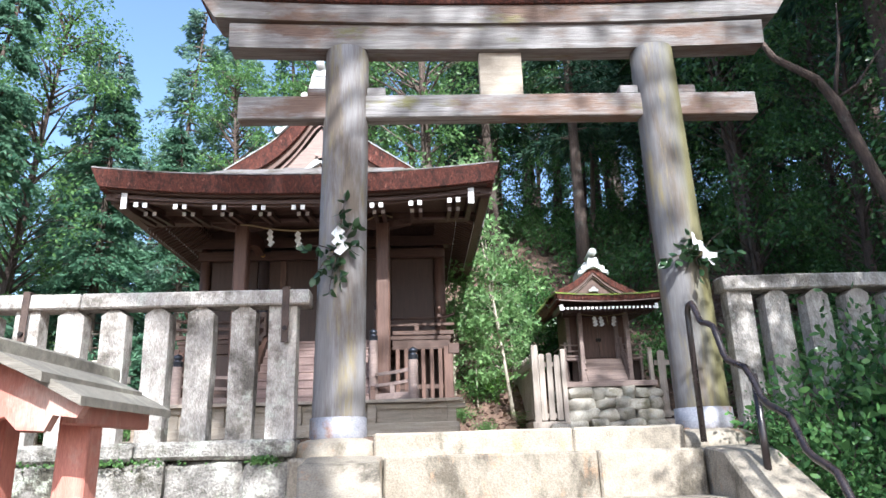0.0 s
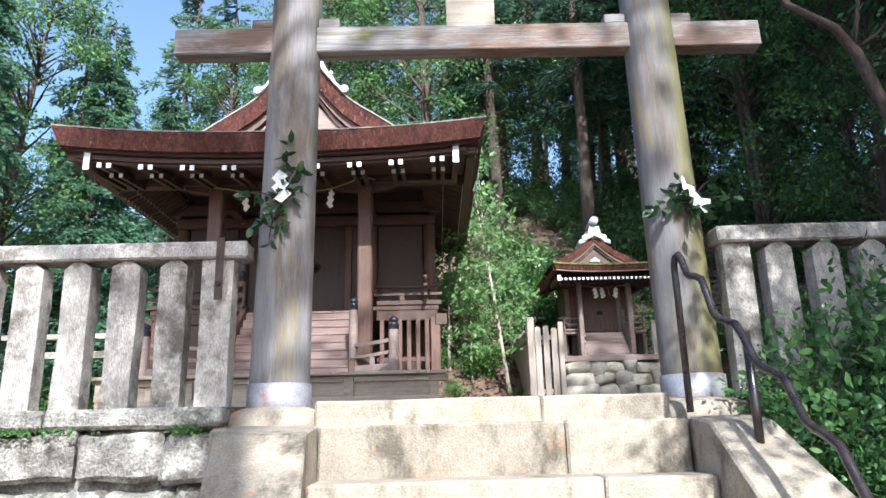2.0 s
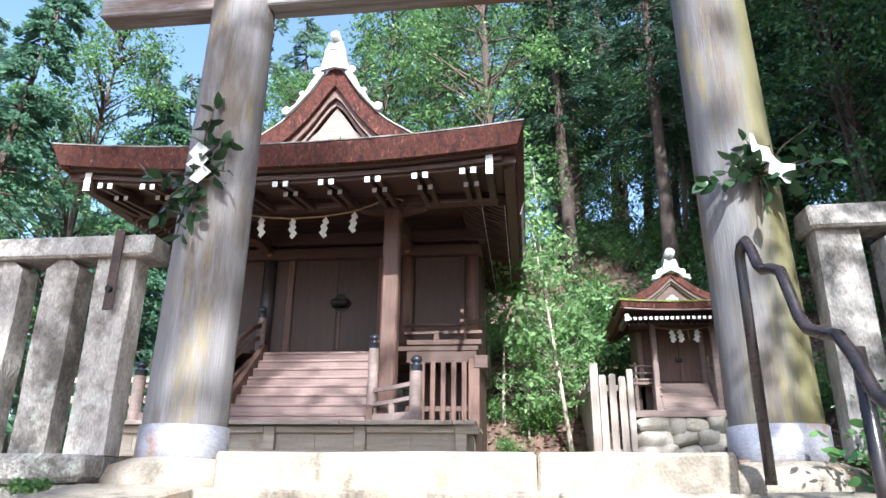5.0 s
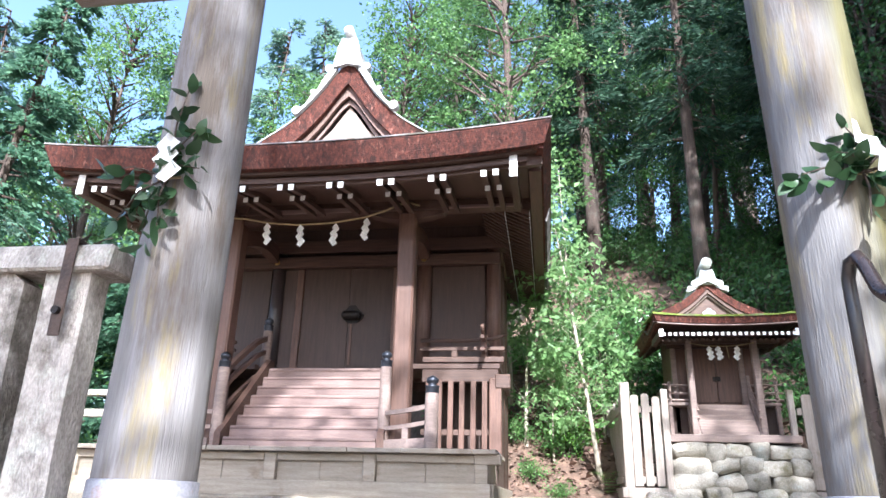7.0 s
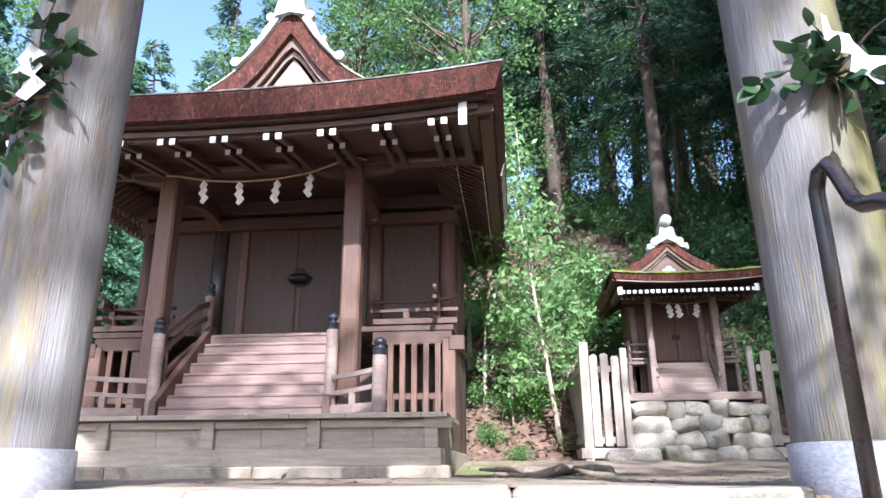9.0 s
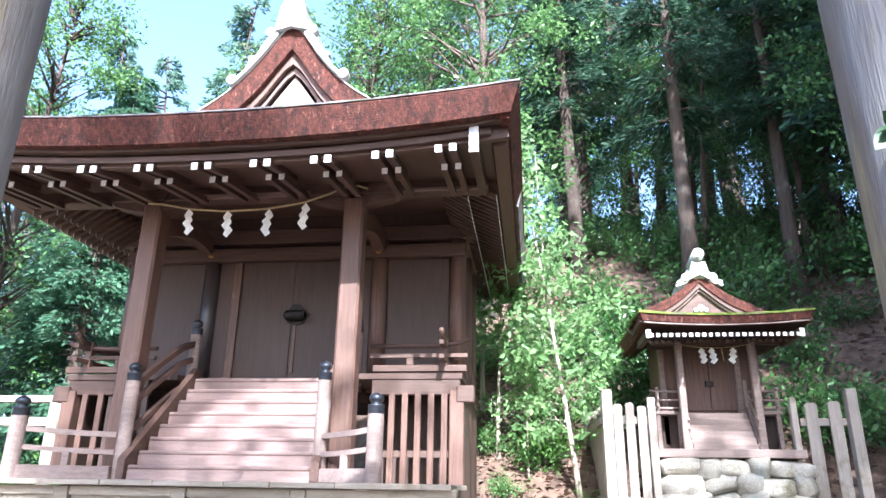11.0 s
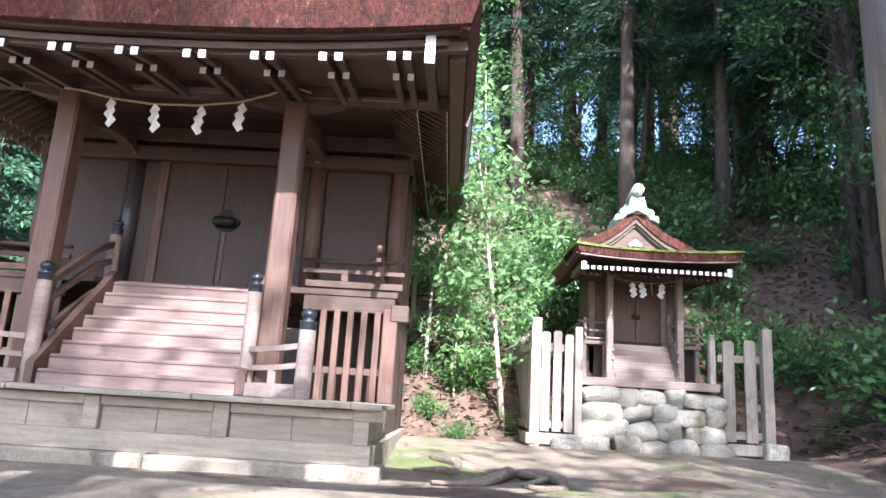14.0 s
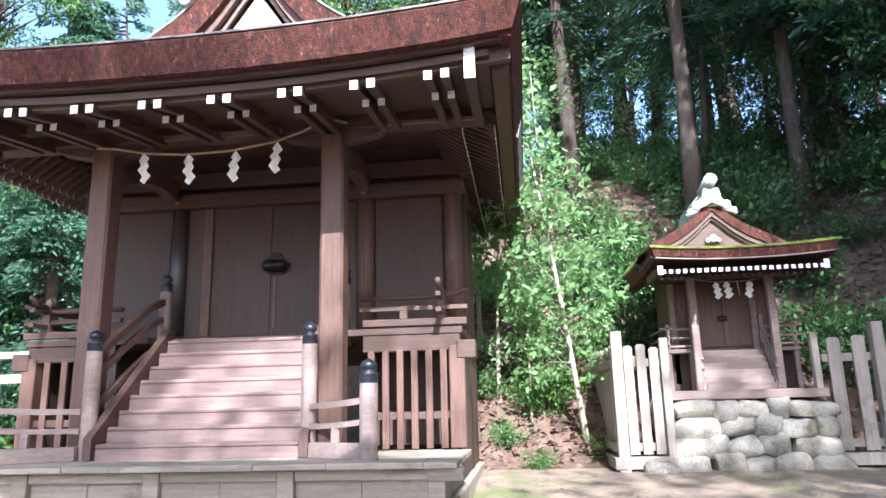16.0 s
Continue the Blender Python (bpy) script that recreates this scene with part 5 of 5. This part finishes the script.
part("gable_board", prism([(-1.53, 1.655), (-1.27, 1.78), (-1.01, 1.655), (-1.03, 1.615), (-1.10, 1.625), (-1.12, 1.58), (-1.2, 1.585), (-1.24, 1.625), (-1.27, 1.615), (-1.30, 1.625), (-1.34, 1.585), (-1.42, 1.58), (-1.44, 1.625), (-1.51, 1.615)], "y", 2.19, 2.23), M_RED, bx, "faded pink scalloped gable board")
case = part("case", box(-1.44, -1.12, 2.25, 2.44, 0.95, 1.28, 0.006), M_RED, bx)
part("lid_plate", box(-1.36, -1.22, 2.238, 2.249, 1.06, 1.24, 0.003), M_RED, case)
part("knob", tube([(-1.29, 2.237, 1.15), (-1.29, 2.22, 1.15)], 0.02, 10), M_IRON, case)

# ---- stone rails far beside the main shrine ----
for x0, x1, y, zt, lab in ((-7.6, -5.55, 13.5, 3.33, "pale grey stone post-and-rail gate among the trees"),):
    g = thing("stone_rail_gate", ((x0 + x1) / 2, y, 1.6), lab, "gate")
    part("top_rail", box(x0, x1, y - 0.09, y + 0.09, zt - 0.1, zt, 0.01), M_STONE2, g)
    part("tie_rail", box(x0 + 0.5, x1 + 0.03, y - 0.06, y + 0.06, zt - 0.45, zt - 0.32, 0.01), M_STONE2, g)
    for x in (-6.1, -7.2):
        part("post", tube([(x, y, 1.5), (x, y, zt - 0.1)], 0.1, 16), M_STONE2, g, soft=True)

# ---- trees and shrubs ----
def unit(g, n):
    v = g.normal(size=(n, 3))
    return v / np.linalg.norm(v, axis=1, keepdims=True)


def start_tree(name, label, category, group):
    t = new(name)
    t.empty_display_size = 0.2
    return tagged(t, label, category, group)


def conifer(seed, h, low, spread, branches, per, material, label, r=0.2, droop=0.3, size=0.22, group="hillside trees"):
    """A straight trunk with whorls of drooping boughs, each hung with flat sprays."""
    g = np.random.default_rng(seed)
    t = start_tree("conifer_tree", label, "tree", group)
    sway = g.normal(size=2) * 0.25
    trunk = tube([(sway[0] * (i / 8) ** 2, sway[1] * (i / 8) ** 2, h * i / 8 - 0.4 * (i == 0)) for i in range(9)], [r * 1.25, *[r * (1 - 0.9 * i / 8) for i in range(1, 9)]], 10)
    cs, ws, ls = [], [], []
    for k in range(branches):
        u = (k + g.uniform()) / branches
        z = low + (h - low) * u
        L = spread * (1 - 0.8 * u) * g.uniform(0.55, 1.1)
        a = g.uniform(0, 2 * math.pi)
        out = np.array([math.cos(a), math.sin(a), 0])
        o = np.array([sway[0] * (z / h) ** 2, sway[1] * (z / h) ** 2, z])
        path = [o + out * L * s + np.array([0, 0, L * (0.18 * s - droop * 1.4 * s * s)]) for s in (0, 0.35, 0.7, 1)]
        tube([Vector(p) for p in path], [0.035, 0.025, 0.014, 0.005], 4, bm=trunk, caps=False)
        n = int(per * (0.4 + L / spread))
        s = g.uniform(0.15, 1.0, n) ** 0.8
        side = np.array([-out[1], out[0], 0])
        off = g.normal(size=n) * 0.30 * L * (0.25 + 0.6 * (1 - s))
        p = o + out * (L * s)[:, None] + side * off[:, None]
        p[:, 2] += L * (0.18 * s - droop * 1.4 * s * s) - np.abs(off) * 0.25 + g.normal(size=n) * 0.06
        w = out * 0.8 + side * (np.sign(off) * 0.6)[:, None] + g.normal(size=(n, 3)) * 0.35
        w[:, 2] -= 0.45
        cs.append(p), ws.append(w), ls.append(g.uniform(0.6, 1.25, n) * size)
    part("trunk", trunk, M_TRUNK, t, soft=True)
    ls = np.concatenate(ls)
    part("crown", leaves("crown", np.concatenate(cs), np.concatenate(ws), ls, ls * (0.4 if size < 0.21 else 0.28), material, g, 0.1), None, t)
    return t


def broadleaf(seed, h, low, spread, clumps, per, material, label, r=0.16, size=0.115, bark=None, group="hillside trees", name="broadleaf_tree", clump=0.5, flat=0.6):
    """A forked trunk whose limbs end in clumps of leaves, with gaps between."""
    g = np.random.default_rng(seed)
    t = start_tree(name, label, "tree", group)
    bend = g.normal(size=2) * 0.06 * h
    mid = lambda z: np.array([bend[0] * (z / h) ** 2, bend[1] * (z / h) ** 2, z])
    trunk = tube([Vector(mid(h * 0.9 * i / 8)) - Vector((0, 0, 0.3 * (i == 0))) for i in range(9)], [r * 1.25, *[r * (1 - 0.85 * i / 8) for i in range(1, 9)]], 9)
    cs, ws, ls = [], [], []
    for k in range(clumps):
        u = g.uniform() ** 0.8
        z = low + (h - low) * u
        a = g.uniform(0, 2 * math.pi)
        R = spread * (0.35 + 0.75 * math.sin(math.pi * min(0.12 + u * 0.88, 1))) * g.uniform(0.35, 1.0) * (1.35 - 0.95 * u if name == "young_tree" else 1)
        c = mid(z) + np.array([math.cos(a) * R, math.sin(a) * R, g.normal() * 0.2])
        o = mid(max(z - R * 0.55, low * 0.7))
        m = (o + c) / 2 + np.array([g.normal() * 0.08 * R, g.normal() * 0.08 * R, 0.16 * R])
        tube([Vector(o), Vector(m), Vector(c)], [(0.24 if r > 0.1 else 0.1) * r, 0.07 * r, 0.01 * r + 0.0005], 4, bm=trunk, caps=False)
        n = int(per * g.uniform(0.5, 1.3))
        d = unit(g, n) * (g.uniform(0, 1, n) ** 0.45)[:, None] * clump * g.uniform(0.7, 1.3)
        d[:, 2] *= flat
        cs.append(c + d)
        w = d / clump + g.normal(size=(n, 3)) * 0.6
        w[:, 2] -= 0.15
        ws.append(w), ls.append(g.uniform(0.6, 1.2, n) * size)
    part("trunk", trunk, bark or M_TRUNK, t, soft=True)
    ls = np.concatenate(ls)
    part("crown", leaves("crown", np.concatenate(cs), np.concatenate(ws), ls, ls * 0.5, material, g, 0.12), None, t)
    return t


def shrub(seed, wide, high, n, material, label, size=0.09, group="hillside shrubs"):
    g = np.random.default_rng(seed)
    t = start_tree("shrub", label, "shrub", group)
    stems = bmesh.new()
    cs, ws = [], []
    for k in range(22):
        a, q = g.uniform(0, 2 * math.pi), g.uniform(0.15, 1) ** 0.7
        tip = np.array([math.cos(a) * wide * q, math.sin(a) * wide * q, high * g.uniform(0.35, 1.0) * (1.05 - 0.45 * q)])
        tube([(0.05 * math.cos(a), 0.05 * math.sin(a), -0.15), Vector(tip * [0.45, 0.45, 0.6]), Vector(tip)], [0.012, 0.008, 0.003], 4, bm=stems, caps=False)
        m = n // 22
        s = g.uniform(0.35, 1.08, m)[:, None]
        p = tip * s + g.normal(size=(m, 3)) * 0.11
        cs.append(p)
        ws.append(tip / np.linalg.norm(tip) * 0.5 + g.normal(size=(m, 3)) * 0.7)
    part("stem", stems, M_TRUNK, t)
    c = np.concatenate(cs)
    l = g.uniform(0.6, 1.25, len(c)) * size
    part("foliage", leaves("foliage", c, np.concatenate(ws), l, l * 0.46, material, g, 0.14, rounded=n > 2000), None, t)
    return t


PLACED = {}


def plant(proto, x, y, turn=0.0, size=1.0, z=None, lean=(0, 0)):
    zz = land(x, y) if z is None else z
    m = Matrix.Translation((x, y, zz)) @ Euler((radians(lean[0]), radians(lean[1]), radians(turn))).to_matrix().to_4x4()
    if proto.name not in PLACED:
        PLACED[proto.name] = size
        proto.matrix_basis = m @ Matrix.Diagonal((size, size, size, 1))
        return proto
    k = size / PLACED[proto.name]
    return copy_thing(proto, m @ Matrix.Diagonal((k, k, k, 1)))


cedar_a = conifer(1, 17, 3.2, 2.3, 100, 135, M_CEDAR, "tall dark cedar on the wooded hillside", 0.24)
cedar_b = conifer(2, 15, 4.6, 2.0, 90, 135, M_CEDAR, "tall shaded cedar with a bare lower trunk", 0.2)
hinoki = conifer(3, 12, 0.9, 2.6, 115, 215, M_HINOKI, "hinoki cypress with drooping grey-green sprays", 0.2, 0.38, 0.19, "trees beside the main shrine")
airy = conifer(8, 12, 1.4, 2.3, 95, 120, M_AIRY, "feathery cypress in a haze-paled colour against the sky", 0.13, 0.3, 0.17, "trees beside the main shrine")
oak_a = broadleaf(4, 11, 2.6, 2.4, 105, 115, M_LEAF, "leafy evergreen oak lit from above", 0.17)
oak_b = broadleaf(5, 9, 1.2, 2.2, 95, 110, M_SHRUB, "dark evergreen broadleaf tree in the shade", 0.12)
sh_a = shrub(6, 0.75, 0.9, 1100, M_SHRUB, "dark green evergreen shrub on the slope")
sh_b = shrub(7, 0.6, 0.7, 900, M_LEAF, "green leafy shrub on the slope")
rg = np.random.default_rng(20)
spots = []


def scatter(proto_list, n, x0, x1, y0, y1, gap, lo=0.8, hi=1.2, clear=()):
    done, tries = 0, 0
    while done < n and tries < n * 40:
        tries += 1
        x, y = rg.uniform(x0, x1), rg.uniform(y0, y1)
        if any((x - a) ** 2 + (y - b) ** 2 < gap * gap for a, b in spots):
            continue
        if any(a < x < b and c < y < d for a, b, c, d in clear):
            continue
        spots.append((x, y))
        proto, turn, size, lean = proto_list[int(rg.integers(len(proto_list)))], rg.uniform(0, 360), rg.uniform(lo, hi), (rg.normal() * 2, rg.normal() * 2)
        if not (2.0 < x < 3.0 and 15.3 < y < 16.3):
            plant(proto, x, y, turn, size, lean=lean)
        done += 1


SHRINE_AREA = (-4.6, 5.4, 5.0, 14.2)
# single trees by the shrines
for p, x, y, s in ((hinoki, -7.3, 15.4, 0.74), (hinoki, -8.4, 12.0, 0.75), (hinoki, -5.4, 15.6, 0.6), (cedar_b, 7.5, 9.5, 1.1), (cedar_b, 4.25, 17.0, 0.9), (cedar_b, 6.25, 17.2, 0.8), (oak_a, 0.3, 17.0, 1.1), (oak_a, -2.6, 17.0, 1.0), (oak_a, -5.0, 18.5, 0.9), (airy, -7.2, 19.4, 1.1), (airy, -9.4, 21.0, 1.0), (airy, -5.6, 20.6, 1.15)):
    spots.append((x, y))
    plant(p, x, y, x * 77, s)
# wood on the hill behind and beside the small shrine
scatter([cedar_a, cedar_b, oak_b], 26, 1.5, 15, 15.2, 27, 1.7, 0.8, 1.15, [SHRINE_AREA])
scatter([cedar_b, oak_b, oak_b], 9, 6.4, 14, 7.5, 15, 1.8, 0.75, 1.1)
scatter([oak_a, oak_a, cedar_a], 6, -4.5, 2.5, 18.5, 26, 1.8, 0.8, 1.0)
# cypresses to the west
scatter([airy, hinoki, oak_a], 20, -16, -5.2, 14, 26, 1.7, 0.65, 0.95, [(-8.2, -4.4, 8, 14.6)])
scatter([hinoki, cedar_b], 3, -14, -9.5, 4.5, 10.5, 2.4, 0.6, 0.8)
scatter([cedar_a, cedar_b, hinoki], 8, -2, 24, 28, 42, 3.0, 1.0, 1.4)
scatter([airy, airy, oak_a], 9, -24, -4, 24, 40, 2.6, 0.8, 1.1)
# undergrowth
scatter([sh_a, sh_a, sh_a, sh_b], 60, 1.8, 13, 13.5, 22, 0.7, 0.8, 1.5)
scatter([sh_a, sh_a, sh_b], 22, 5.7, 11, 8, 13.6, 0.7, 0.7, 1.4)
scatter([sh_a, sh_b], 14, -11, -4.6, 10.5, 18, 0.9, 0.8, 1.5, [(-8.2, -4.4, 8, 14.0)])
scatter([sh_b], 6, -1.0, 2.0, 14.3, 17, 0.7, 0.7, 1.2)

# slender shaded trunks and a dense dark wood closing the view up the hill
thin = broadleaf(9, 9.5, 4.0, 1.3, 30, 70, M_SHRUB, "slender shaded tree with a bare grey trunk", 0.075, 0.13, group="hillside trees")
for i, (x, y, s) in enumerate(((7.3, 14.6, 1.05), (8.3, 16.0, 1.0), (5.1, 19.2, 1.1), (9.6, 13.4, 0.9), (7.0, 18.4, 1.1))):
    plant(thin, x, y, i * 67, s, lean=(0, 5 * math.sin(i * 2.1)))
for i in range(8):
    plant(oak_b, 2.4 + 2.1 * i + 0.5 * math.sin(i * 3.7), 20.5 + 2.2 * math.sin(i * 1.9), i * 83, 1.0 + 0.25 * math.sin(i * 5.1))

# young tree between the two shrines
sap = broadleaf(31, 4.6, 0.95, 0.74, 56, 46, M_SAPLEAF, "slender young tree with bright green leaves", 0.035, 0.12, M_PALETRUNK, "", "young_tree", 0.27, 0.5)
plant(sap, 1.60, 12.35, 20, lean=(0, -7))
stem2 = tagged(part("sapling_stem", tube([(1.64, 12.3, 1.8), (1.5, 12.35, 2.9), (1.3, 12.4, 4.2), (1.2, 12.45, 6.6)], [0.024, 0.02, 0.016, 0.006], 8), M_PALETRUNK, soft=True), "thin bare pale stem beside the young tree", "tree")
sap2 = broadleaf(33, 2.5, 0.6, 0.75, 40, 46, M_SAPLEAF, "bushy bright young tree behind the shrine", 0.03, 0.12, M_PALETRUNK, "", "young_tree", 0.28, 0.5)
plant(sap2, 0.62, 12.9, 40)
plant(sap2, 0.35, 13.9, 250, 1.35)
plant(sap2, 1.0, 12.6, 330, 0.6)
plant(sap2, 1.75, 13.2, 300, 0.7)
plant(shrub(35, 0.5, 0.55, 700, M_FERN, "light green low bush at the slope's foot", 0.08, "low bushes"), 1.35, 12.9, 0)

for x, y, turn, s in ((0.75, 12.3, 0, 0.45), (1.15, 12.75, 90, 0.7), (0.35, 13.0, 200, 0.6), (1.05, 11.9, 140, 0.35), (2.3, 13.8, 30, 1.0), (4.9, 13.2, 60, 1.1), (5.6, 13.0, 150, 1.0), (2.9, 14.2, 80, 1.1), (3.6, 14.6, 10, 1.2), (2.2, 14.8, 240, 1.2)):
    plant(sh_b if x < 2 else sh_a, x, y, turn, s)

# shrubs beside the steps
front = shrub(41, 0.8, 1.1, 2010, M_FRONT, "glossy green shrub growing over the stone wall", 0.08, "shrubs beside the steps")
for x, y, z, turn, s in ((2.75, 4.5, 1.15, 0, 0.85), (3.4, 4.3, 1.3, 120, 1.1), (2.45, 4.3, 1.0, 200, 0.5), (4.2, 4.5, 1.3, 60, 1.15), (2.85, 3.6, 0.75, 290, 0.7), (2.4, 4.68, 1.4, 20, 0.4), (3.2, 4.75, 1.5, 75, 0.85), (3.5, 3.4, 0.8, 10, 0.9), (2.65, 3.95, 0.85, 160, 0.5)):
    plant(front, x, y, turn, s, z=z)

# ivy climbing the trunk beyond the fence
g = np.random.default_rng(45)
n = 1500
a, r, h = g.uniform(0, 2 * math.pi, n), 0.2 + 0.75 * g.uniform(0, 1, n) ** 2.2, g.uniform(0.1, 6.5, n)
base_z = land(7.5, 9.5)
ivy = thing("climbing_ivy", (7.5, 9.5, base_z), "glossy green ivy climbing a tall trunk", "ivy")
l = g.uniform(0.07, 0.14, n)
part("foliage", leaves("foliage", np.stack([7.5 + np.cos(a) * r, 9.5 + np.sin(a) * r, base_z + h], 1), np.stack([np.cos(a), np.sin(a), -0.5 * np.ones(n)], 1) + g.normal(size=(n, 3)) * 0.5, l, l * 0.55, M_FRONT, g, 0.12), None, ivy)
part("vine", tube([(7.5 + 0.23 * math.cos(i * 0.9), 9.5 + 0.23 * math.sin(i * 0.9), base_z + 0.55 * i) for i in range(13)], 0.014, 6), M_TRUNK, ivy, soft=True)

# ferns
def fern(seed):
    g = np.random.default_rng(seed)
    t = start_tree("fern", "bright green fern tuft on the slope", "fern", "ferns")
    cs, ws = [], []
    for k in range(9):
        a = 2 * math.pi * k / 9 + g.uniform(0, 0.5)
        for i in range(14):
            s = (i + 1) / 14
            p = np.array([math.cos(a) * 0.38 * s, math.sin(a) * 0.38 * s, 0.30 * math.sin(s * 2.2)])
            for d in (-1, 1):
                cs.append(p)
                ws.append(np.array([-math.sin(a) * d + 0.4 * math.cos(a), math.cos(a) * d + 0.4 * math.sin(a), -0.1]))
    l = np.array([0.13 * (1.1 - (i // 2 % 14) / 14) for i in range(len(cs))])
    part("foliage", leaves("foliage", cs, ws, l, l * 0.3, M_FERN, g, 0.05, np.tile([0, 0, 1.0], (len(cs), 1)) + g.normal(size=(len(cs), 3)) * 0.2), None, t)
    return t


fn = fern(50)
for x, y, s in ((1.75, 12.1, 0.9), (5.15, 11.6, 1.1), (5.6, 12.1, 1.0), (5.9, 11.2, 1.2), (6.3, 12.0, 1.1), (0.95, 13.4, 0.8), (5.4, 10.6, 0.9), (6.8, 11.0, 1.1)):
    plant(fn, x, y, x * 70, s)

# fallen leaves on the slopes and a few in the yard
g = np.random.default_rng(60)
n = 9000
px, py = g.uniform(-0.6, 9.5, n), g.uniform(11.9, 18, n)
extra = 2500
px, py = np.concatenate([px, g.uniform(5.0, 10, extra)]), np.concatenate([py, g.uniform(7, 12, extra)])
pz = np.array([land(a, b) for a, b in zip(px, py)]) + g.uniform(0.005, 0.04, n + extra)
w = g.normal(size=(n + extra, 3)) * [1, 1, 0.3]
l = g.uniform(0.06, 0.15, n + extra)
litter = part("leaf_litter", leaves("leaf_litter", np.stack([px, py, pz], 1), w, l, l * 0.5, M_DEAD, g, 0.2, np.tile([0, 0, 1.0], (n + extra, 1)) + g.normal(size=(n + extra, 3)) * 0.5), None)
tagged(litter, "dry brown fallen leaves covering the slope", "leaf litter", kind="stuff")
n = 500
px, py = g.uniform(-0.5, 5, n), g.uniform(5.6, 11.3, n)
l = g.uniform(0.03, 0.07, n)
yl = part("fallen_leaves", leaves("fallen_leaves", np.stack([px, py, np.array([1.62 + 0.15 * ease(b, 9.0, 11.5) for b in py])], 1), g.normal(size=(n, 3)) * [1, 1, 0.1], l, l * 0.5, M_DEAD, g, 0.1, np.tile([0, 0, 1.0], (n, 1))), None)
tagged(yl, "scattered dry leaves on the packed earth", "leaf litter", kind="stuff")

# roots across the yard
for k in range(6):
    a = g.uniform(-0.5, 0.5)
    x, y = 0.75 + 0.13 * k, 10.2 - 0.12 * k
    pts = [(x + 0.16 * i * math.cos(a + i * 0.25) + 0.03 * g.normal(), y - 0.2 * i * math.cos(a * 0.6) + 0.03 * g.normal(), 1.645 + 0.03 * math.sin(i * 1.4 + k)) for i in range(7)]
    tagged(part("tree_root", tube(pts, [0.035, 0.045, 0.04, 0.045, 0.03, 0.025, 0.012], 8), M_ROOT, soft=True), "gnarled root lying across bare earth", "root", "exposed roots")

# a bare leaning trunk on the slope beyond the fence
snag = thing("leaning_trunk", (7.0, 8.5, 2.2), "bare brown leaning trunk with broken side branches", "tree")
part("stem", tube([(7.1, 8.5, 2.0), (6.85, 8.5, 3.1), (6.58, 8.5, 3.81), (6.13, 8.5, 4.91), (5.83, 8.5, 5.94), (5.61, 8.5, 6.33), (5.05, 8.5, 6.67), (4.7, 8.5, 7.3)], [0.11, 0.1, 0.09, 0.08, 0.075, 0.06, 0.05, 0.02], 10), M_TRUNK, snag, soft=True)
part("branch", tube([(5.80, 8.5, 5.97), (5.85, 8.45, 6.3), (6.0, 8.45, 6.9), (6.05, 8.4, 7.5)], [0.035, 0.03, 0.02, 0.008], 7), M_TRUNK, snag, soft=True)
part("branch", tube([(5.8, 8.5, 6.0), (6.1, 8.4, 6.2), (6.5, 8.35, 6.72)], [0.025, 0.02, 0.008], 7), M_TRUNK, snag, soft=True)

# unseen trees added behind and beside the walker, so that their crowns shade the place
shade = broadleaf(70, 17, 10.3, 3.3, 190, 8, M_LEAF, "tall unseen broadleaf tree added to dapple the approach", 0.25, 0.25, group="trees by the approach", clump=0.55)
mid = broadleaf(72, 16, 7.5, 3.4, 230, 17, M_LEAF, "tall unseen half-open evergreen added to shade the approach", 0.25, 0.26, group="trees by the approach", clump=0.6)
dense = broadleaf(71, 16, 7.5, 3.4, 100, 75, M_LEAF, "tall unseen dense evergreen added to shade the approach", 0.25, 0.28, group="trees by the approach", clump=0.8)
for p, x, y, s in ((shade, 2.0, -5.2, 1.0), (shade, 7.15, -0.3, 0.61), (dense, 4.9, 1.2, 0.40), (mid, 3.7, 0.6, 0.42), (shade, 7.4, -6.4, 0.82), (mid, 7.4, -3.8, 1.0), (mid, 10.2, 2.2, 1.3), (mid, 8.1, 6.2, 1.3), (dense, 10.6, 4.6, 1.35), (mid, 10.5, -1.4, 1.05), (dense, 12.0, 8.2, 1.3)):
    plant(p, x, y, x * 50 + y * 31, s, z=0.0)
